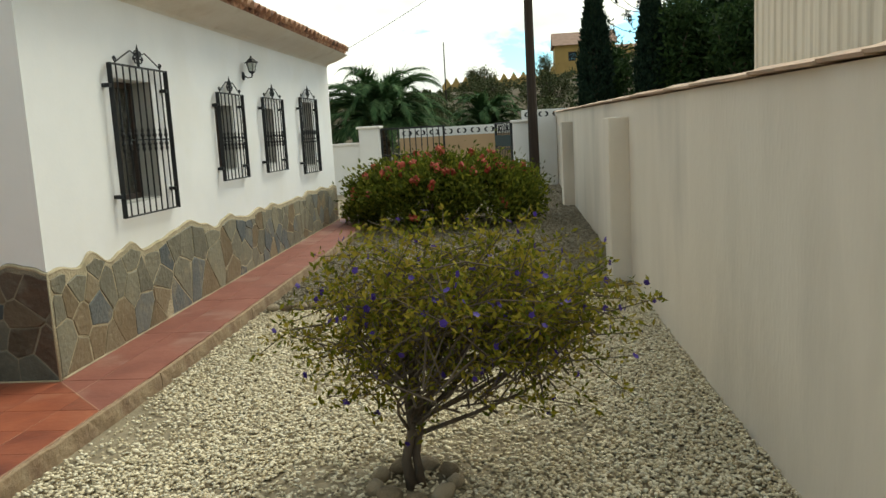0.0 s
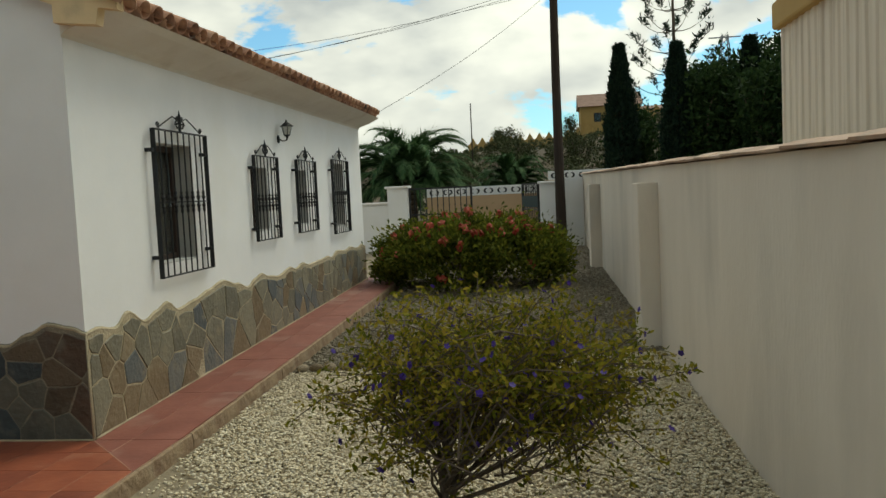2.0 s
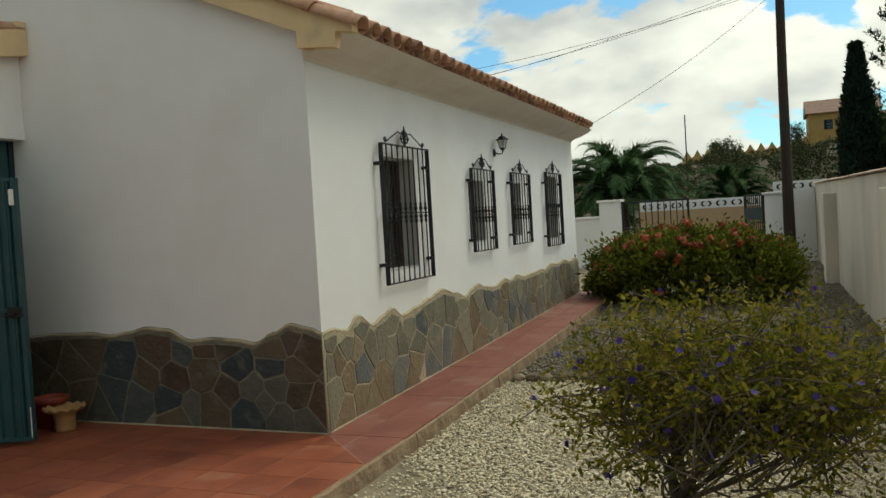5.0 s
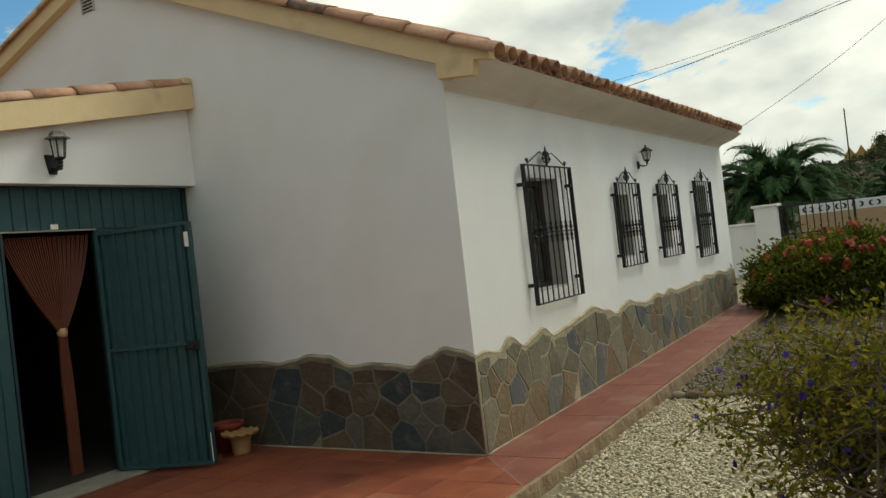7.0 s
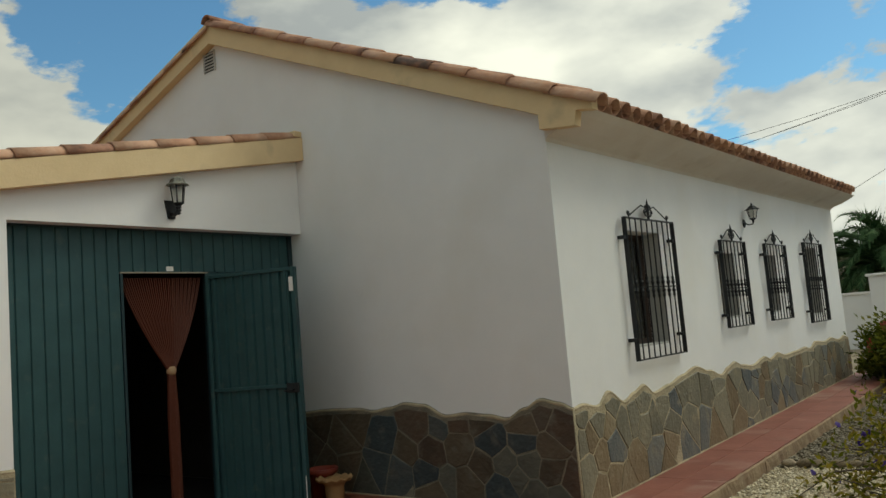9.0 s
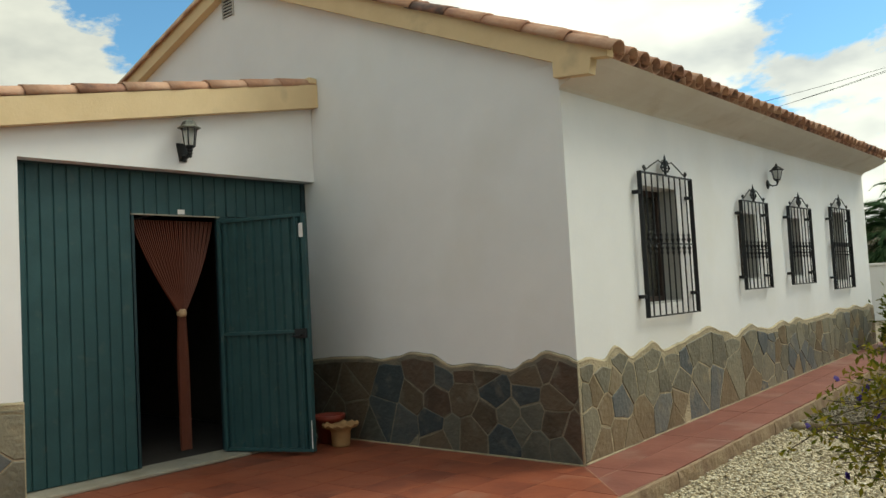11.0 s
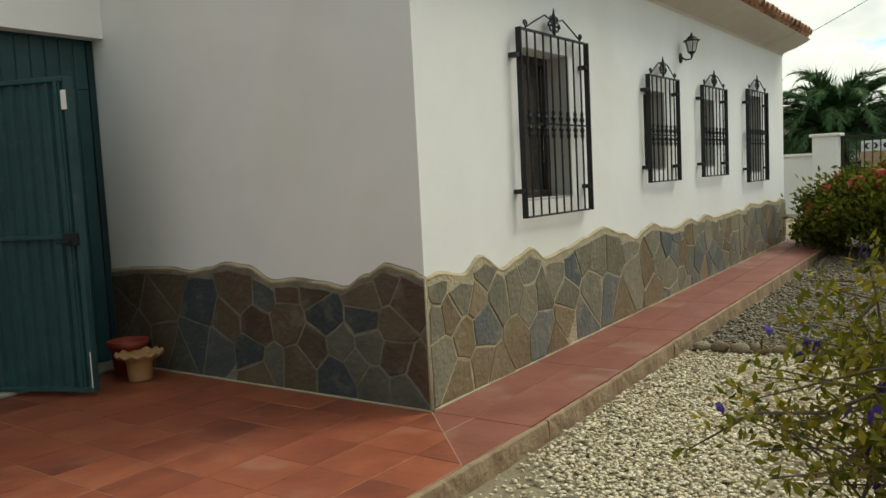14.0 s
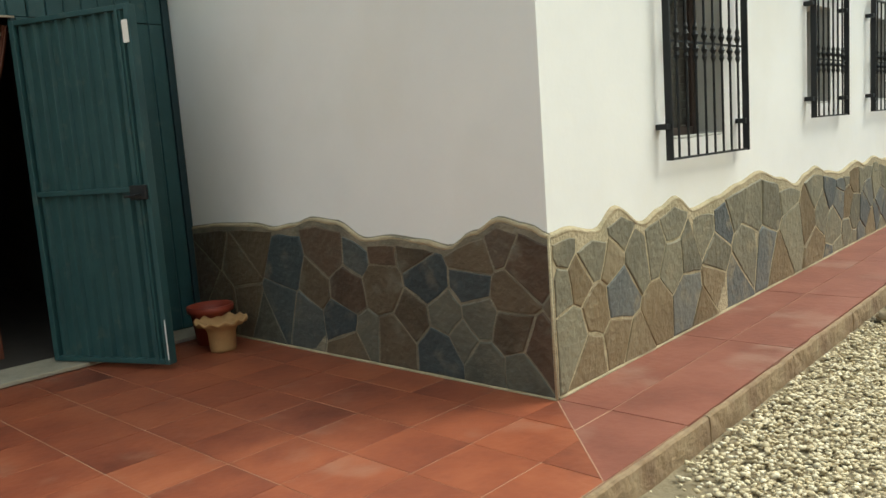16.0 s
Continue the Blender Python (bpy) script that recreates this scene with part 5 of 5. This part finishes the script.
structure("house_inner_wall", box(-0.60, -0.55, 0.3, Y1 - 0.3, -0.1, 2.7), DARKIN, "inner partition behind the windows coloured dark for the indoor gloom", "wall")


# ---- window grilles ----
def scroll(bm, cy, cz, r, turns, side, rad, x):
    pts = []
    for i in range(15):
        t = i / 14
        a = t * turns * 2 * math.pi
        q = r * (1 - 0.75 * t)
        pts.append((x, cy + side * q * math.cos(a), cz + q * math.sin(a)))
    tube(bm, pts, rad, 5)


def grille(y0, y1, z0, z1, bars, crest, mid, label, panel=False):
    g = thing("window_grille", label, "grille", (0.0, y0, z0), "window grilles")
    w, h, x = y1 - y0, z1 - z0, 0.05
    for y in (0.0, w - 0.012):
        part("stile", box(x - 0.02, x + 0.02, y, y + 0.012, 0, h, 0.002), IRON, g)
    part("rail", box(x - 0.008, x + 0.008, 0.0125, w - 0.0125, 0.0, 0.012), IRON, g)
    part("rail", box(x - 0.012, x + 0.012, 0.0125, w - 0.0125, h - 0.012, h), IRON, g)
    part("rail", box(x - 0.012, x - 0.004, 0.0125, w - 0.0125, mid, mid + 0.012), IRON, g)
    if panel:
        part("rail", box(x - 0.012, x - 0.004, 0.0125, w - 0.0125, mid + 0.07, mid + 0.13), IRON, g)
        part("rail", box(x - 0.012, x - 0.004, 0.0125, w - 0.0125, mid - 0.05, mid - 0.03), IRON, g)
    for i in range(1, bars + 1):
        y = w * i / (bars + 1)
        bm = rod(bmesh.new(), (x, y, 0.0122), (x, y, h - 0.0122), 0.0068, seg=6)
        if not panel:
            lathe(bm, [(0.007, -0.10), (0.015, -0.075), (0.010, -0.055), (0.019, -0.035), (0.009, -0.012), (0.009, 0.014), (0.019, 0.04), (0.010, 0.062), (0.014, 0.08), (0.007, 0.10)], 7, (x, y, mid + 0.006))
        part("bar", bm, IRON, g)
    for y, d in ((0.0, -0.045), (w, 0.0)):
        for z in (h * 0.145, h * 0.855):
            bm = box(0.001, x + 0.012, y + d - 0.006 if d else y - 0.05, y + d + 0.045 if d else y - 0.012, z - 0.015, z + 0.015, 0.002)
            part("bracket", bm, IRON, g)
    # crest: two raking bars, curls and a central leaf
    c = bmesh.new()
    mid_y = w / 2
    for side in (-1, 1):
        tube(c, [(x, mid_y + side * w * 0.40, h + 0.008), (x, mid_y + side * w * 0.26, h + crest * 0.45), (x, mid_y + side * w * 0.13, h + crest * 0.80), (x, mid_y + side * 0.03, h + crest * 0.62)], [0.006, 0.006, 0.006, 0.005], 5)
        scroll(c, mid_y + side * w * 0.40, h + 0.030, 0.026, 1.3, side, 0.006, x)
        scroll(c, mid_y + side * 0.045, h + crest * 0.36, 0.042, 1.4, side, 0.007, x)
        scroll(c, mid_y + side * 0.04, h + crest * 0.70, 0.025, 1.2, -side, 0.006, x)
    rod(c, (x, mid_y, h), (x, mid_y, h + crest * 0.75), 0.011, 0.016, 6)
    rod(c, (x, mid_y, h + crest * 0.75), (x, mid_y, h + crest * 1.22), 0.016, 0.002, 6)
    part("crest", c, IRON, g, "scrolled wrought-iron crest")
    return g


grille(1.05, 2.05, 0.990, 2.205, 8, 0.15, 0.61, "large black wrought-iron window grille with knobbed bars and crest")
grille(3.255, 4.015, 1.148, 2.08, 6, 0.15, 0.41, "black wrought-iron window grille with knobbed bars and crest")
grille(4.73, 5.56, 1.158, 2.085, 6, 0.15, 0.41, "black wrought-iron window grille with knobbed bars and crest")
grille(6.42, 7.35, 1.05, 2.15, 7, 0.16, 0.50, "black wrought-iron window grille with a solid middle band", True)


# ---- wall lanterns ----
def lantern(at, turn, size, label):
    L = thing("wall_lantern", label, "lantern", at, "wall lanterns")
    L.matrix_basis = pose(*at, 0, 0, turn) @ Matrix.Diagonal((size * 1.05, size * 1.12, size * 0.84, 1))
    part("wall_plate", lathe_x([(0.0, 0.05), (0.012, 0.048), (0.022, 0.03), (0.024, 0.0)], 0.0, -0.02, 1.6), IRON, L)
    part("arm", tube(bmesh.new(), [(0.02, 0, -0.02), (0.07, 0, -0.055), (0.13, 0, -0.05), (0.14, 0, -0.01), (0.14, 0, 0.02)], [0.011, 0.012, 0.011, 0.014, 0.02], 8), IRON, L)
    part("cup", lathe(bmesh.new(), [(0.012, 0.0), (0.035, 0.012), (0.048, 0.03), (0.045, 0.04)], 6, (0.14, 0, 0.015)), IRON, L)
    for k in range(6):
        a = k * math.pi / 3
        part("rib", rod(bmesh.new(), (0.14 + 0.045 * math.cos(a), 0.045 * math.sin(a), 0.05), (0.14 + 0.075 * math.cos(a), 0.075 * math.sin(a), 0.205), 0.005, seg=4), IRON, L)
    ob = part("glass", lathe(bmesh.new(), [(0.041, 0.052), (0.070, 0.203)], 6, (0.14, 0, 0)), LAMPGLASS, L, "pale ribbed lamp glass")
    ob.visible_shadow = False
    part("bulb", lathe(bmesh.new(), [(0.012, 0.06), (0.016, 0.09), (0.022, 0.12), (0.012, 0.15)], 8, (0.14, 0, 0)), WHITETRIM, L, "white unlit bulb", True)
    part("cap", lathe(bmesh.new(), [(0.102, 0.205), (0.106, 0.215), (0.075, 0.235), (0.05, 0.265), (0.022, 0.285), (0.012, 0.30), (0.016, 0.312), (0.006, 0.33)], 6, (0.14, 0, 0)), IRON, L)
    return L


def lathe_x(profile, y, z, tall):
    bm = lathe(bmesh.new(), [(r, h) for h, r in profile[::-1]][::-1], 10)
    for q in bm.verts:
        q.co = Vector((q.co.z, q.co.x, q.co.y * tall + z))
    bmesh.ops.recalc_face_normals(bm, faces=bm.faces)
    return bm


lantern((0.001, 4.25, 2.32), 0, 0.76, "black iron wall lantern between the windows, unlit")


def boxy_lantern(at, label):
    L = thing("wall_lantern", label, "lantern", at, "wall lanterns")
    bm = box(0.0, 0.016, -0.060, 0.060, -0.095, 0.06, 0.006)
    for q in bm.verts:
        if q.co.z < -0.05:
            q.co.y *= 0.55
    part("wall_plate", bm, IRON, L)
    part("arm", tube(bmesh.new(), [(0.014, 0, -0.055), (0.06, 0, -0.062), (0.105, 0, -0.05), (0.115, 0, -0.02)], [0.020, 0.016, 0.016, 0.018], 8), IRON, L)
    part("finial", lathe(bmesh.new(), [(0.004, -0.075), (0.018, -0.066), (0.014, -0.05), (0.024, -0.04), (0.016, -0.026), (0.026, -0.014), (0.020, 0.0), (0.040, 0.014), (0.042, 0.024)], 8, (0.115, 0, 0)), IRON, L)
    for k in range(6):
        a = k * math.pi / 3 + 0.3
        part("rib", rod(bmesh.new(), (0.115 + 0.042 * math.cos(a), 0.042 * math.sin(a), 0.02), (0.115 + 0.060 * math.cos(a), 0.060 * math.sin(a), 0.172), 0.006, seg=4), IRON, L)
    ob = part("glass", lathe(bmesh.new(), [(0.038, 0.022), (0.055, 0.170)], 6, (0.115, 0, 0)), LAMPGLASS, L, "pale ribbed lamp glass")
    ob.visible_shadow = False
    part("bulb", lathe(bmesh.new(), [(0.014, 0.026), (0.017, 0.07), (0.022, 0.10), (0.010, 0.13)], 8, (0.115, 0, 0)), WHITETRIM, L, "white unlit bulb", True)
    part("cap", lathe(bmesh.new(), [(0.058, 0.168), (0.090, 0.166), (0.094, 0.174), (0.066, 0.192), (0.052, 0.222), (0.030, 0.236), (0.012, 0.244), (0.004, 0.247)], 6, (0.115, 0, 0)), WORNIRON, L, "worn grey-green metal cap")
    return L


boxy_lantern((GX + 0.001, -1.40, 2.575), "worn grey-green wall lantern above the garage door, unlit")

# ---- garage door ----
def ridged(u0, u1, z0, z1, pitch, out=0.024):
    """A steel sheet in the plane x = 0 with narrow upright ridges."""
    n = max(1, round((u1 - u0) / pitch))
    p = (u1 - u0) / n
    line = []
    for i in range(n):
        a = u0 + (i + 0.5) * p
        line += [(a - 0.021, 0.0), (a - 0.009, out), (a + 0.009, out), (a + 0.021, 0.0)]
    line = [(u0, 0.0), *line, (u1, 0.0)]
    bm = bmesh.new()
    rows = [[bm.verts.new((d + x, u, z)) for u, d in line] for x, z in ((0.0, z0), (0.0, z1), (-0.004, z1), (-0.004, z0))]
    for a, b in zip(rows, rows[1:] + rows[:1]):
        for i in range(len(line) - 1):
            bm.faces.new((a[i], a[i + 1], b[i + 1], b[i]))
    for i in (0, -1):
        bm.faces.new([q[i] for q in rows])
    bmesh.ops.recalc_face_normals(bm, faces=bm.faces)
    return bm


def ribbed(u0, u1, z0, z1, pitch, rib=0.010):
    """A steel sheet in the plane x = 0 with raised flat panels between narrow grooves."""
    n = max(1, round((u1 - u0) / pitch))
    p = (u1 - u0) / n
    line = []
    for i in range(n):
        a = u0 + i * p
        line += [(a, 0.0), (a + 0.008, rib), (a + p - 0.008, rib), (a + p - 0.0001, 0.0)]
    bm = bmesh.new()
    lo = [bm.verts.new((d, u, z0)) for u, d in line]
    hi = [bm.verts.new((d, u, z1)) for u, d in line]
    blo = [bm.verts.new((-0.02, u0, z0)), bm.verts.new((-0.02, line[-1][0], z0))]
    bhi = [bm.verts.new((-0.02, u0, z1)), bm.verts.new((-0.02, line[-1][0], z1))]
    for i in range(len(line) - 1):
        bm.faces.new((lo[i], lo[i + 1], hi[i + 1], hi[i]))
    bm.faces.new((blo[0], bhi[0], bhi[1], blo[1]))
    bm.faces.new((lo[0], hi[0], bhi[0], blo[0]))
    bm.faces.new((lo[-1], blo[1], bhi[1], hi[-1]))
    bm.faces.new([*hi, bhi[1], bhi[0]])
    bm.faces.new([*lo[::-1], blo[0], blo[1]])
    bmesh.ops.recalc_face_normals(bm, faces=bm.faces)
    return bm


gd = thing("garage_door", "wide teal ribbed steel garage door with a wicket opening", "garage door", (DX, 0, 0))
part("panel", ribbed(-2.695, -1.79, 0.035, 2.40, 0.105), TEAL, gd)
part("panel", ribbed(-1.785, -0.90, 2.06, 2.40, 0.105), TEAL, gd)
part("panel", ribbed(-0.975, -0.055, 0.035, 2.055, 0.105), TEAL, gd)
part("panel", ribbed(-0.895, -0.055, 2.06, 2.40, 0.105), TEAL, gd)
part("lintel_frame", box(-0.02, 0.035, -2.695, -0.012, 2.401, 2.409), DARKTEAL, gd)
part("jamb", box(-0.02, 0.020, -0.054, -0.006, 0.03, 2.40, 0.004), DARKTEAL, gd, "dark blue door jamb")
part("door_stop", box(-0.03, 0.016, -1.789, -1.765, 0.035, 2.045, 0.003), DARKTEAL, gd)
part("door_stop", box(-0.03, 0.016, -1.000, -0.976, 0.035, 2.045, 0.003), DARKTEAL, gd)
part("head_trim", box(0.0, 0.022, -1.79, -0.975, 2.046, 2.058, 0.003), CONCRETE, gd, "thin pale trim over the opening")
part("label_plate", box(0.011, 0.016, -1.375, -1.31, 2.065, 2.105), WHITETRIM, gd, "small white plate")
structure("door_sill", box(-3.05, -2.70, -2.70, -0.05, 0.002, 0.028, 0.006), CONCRETE, "pale concrete sill under the garage door", "sill")

leaf = thing("steel_door", "teal ribbed steel door leaf standing open", "door")
leaf.matrix_basis = pose(DX + 0.03, -0.995, 0.035, 0, 0, -math.degrees(math.atan2(0.77, 0.32)))
LW, LH = 0.85, 1.985
ob = part("sheet", ridged(0.03, LW - 0.03, 0.03, LH - 0.03, 0.088), TEAL, leaf)
for a, b in ((0.0, 0.035), (LW - 0.100, LW - 0.078), (LW - 0.035, LW)):
    part("stile", box(-0.022, 0.036, a, b, 0.0, LH, 0.004), TEAL, leaf)
for z in (0.0, 0.98, LH - 0.03):
    part("rail", box(-0.021, 0.034, 0.036, LW - 0.036, z, z + 0.03, 0.004), TEAL, leaf)
lock = part("lock_box", box(0.036, 0.058, LW - 0.12, LW - 0.01, 0.94, 1.02, 0.005), IRON, leaf, "black lock case")
part("lever", tube(bmesh.new(), [(0.055, LW - 0.05, 0.965), (0.095, LW - 0.05, 0.965), (0.10, LW - 0.12, 0.96)], 0.008, 6), IRON, lock)
part("latch_plate", box(0.0362, 0.043, LW - 0.05, LW - 0.012, 1.78, 1.90, 0.003), WHITETRIM, leaf, "small white plate near the top")
part("edge_wear", box(0.0362, 0.038, LW - 0.010, LW - 0.003, 0.03, 0.26), WHITETRIM, leaf, "bare worn edge")

# bead curtain tied in the middle
cur = thing("bead_curtain", "rust-brown bead curtain gathered and tied at the middle", "curtain", (DX - 0.09, 0, 0))
NS = 54
for i in range(NS):
    t = (i + 0.5) / NS
    y_top, y_knot = -1.745 + 0.775 * t, -1.31 + 0.055 * (t - 0.5)
    pts = []
    for k in range(15):
        z = 2.02 - (2.02 - 1.24) * k / 14
        w = (k / 14) ** 1.05
        bulge = 0.03 * math.sin(math.pi * k / 14) * (0.5 - t) * 2
        pts.append((0.012 * math.sin(i * 2.1), y_top + (y_knot - y_top) * w - bulge, z))
    for k in range(6):
        z = 1.23 - 1.14 * (k + 1) / 6
        pts.append((0.012 * math.sin(i * 2.1), -1.31 + (0.055 + 0.035 * min(1, (k + 1) / 2)) * (t - 0.5), z))
    part("strand", tube(bmesh.new(), pts, 0.0078, 5), CURTAIN, cur)
part("tie", lathe(bmesh.new(), [(0.030, -0.035), (0.042, -0.012), (0.042, 0.012), (0.030, 0.035)], 12, (0, -1.31, 1.235)), TANWALL, cur, "pale knotted tie", True)
structure("garage_ceiling", box(-9.1, -3.07, -4.34, -0.05, 2.40, 2.44), DARKIN, "garage ceiling coloured dark for the indoor gloom", "ceiling")

# ---- pots ----
pot = thing("flower_pot", "pale terracotta pot with a ruffled rim, empty", "pot", (-2.28, -0.27, 0.0))
part("bowl", lathe(bmesh.new(), [(0.075, 0.0), (0.08, 0.02), (0.085, 0.12), (0.10, 0.15), (0.155, 0.175), (0.163, 0.19), (0.152, 0.195), (0.10, 0.165), (0.07, 0.13)], 48, wave=0.010, waves=12), POTCLAY, pot, "", True)
pot = thing("flower_pot", "red plastic plant pot beside the stone plinth", "pot", (-2.52, -0.19, 0.0))
part("bowl", lathe(bmesh.new(), [(0.10, 0.0), (0.125, 0.20), (0.145, 0.205), (0.147, 0.245), (0.137, 0.247), (0.12, 0.19), (0.10, 0.17)], 28), POTRED, pot, "", True)
part("soil", lathe(bmesh.new(), [(0.118, 0.17), (0.118, 0.18)], 20), BARK, pot, "dry potting soil")

# ---- gable vent ----
vent = thing("gable_vent", "small dark louvred vent high in the gable", "vent", (-4.08, -0.001, 4.375))
part("backing", box(-0.09, 0.09, -0.006, 0.0, 0.0, 0.21), CABLE, vent)
for x0, x1 in ((-0.10, -0.085), (0.085, 0.10)):
    part("frame", box(x0, x1, -0.02, -0.001, -0.01, 0.22, 0.003), GREYTONE, vent)
for k in range(6):
    part("slat", box(-0.084, 0.084, -0.018, -0.007, 0.005 + k * 0.035, 0.02 + k * 0.035, 0.002), GREYTONE, vent)

# small weed at the far foot of the house
weed = thing("small_plant", "small dark green plant at the foot of the house wall", "plant", (0.30, 9.75, slope(9.75) - 0.13))
part("stem", tube(bmesh.new(), [(0, 0, 0), (0.01, 0, 0.12), (0, 0.01, 0.26)], [0.01, 0.008, 0.003], 5), BARK, weed)
leaves("foliage", [(rnd.gauss(0, .08), rnd.gauss(0, .08), 0.05 + abs(rnd.gauss(0.14, .09))) for _ in range(160)], 0.06, LEAF_D, weed, up=0.5)
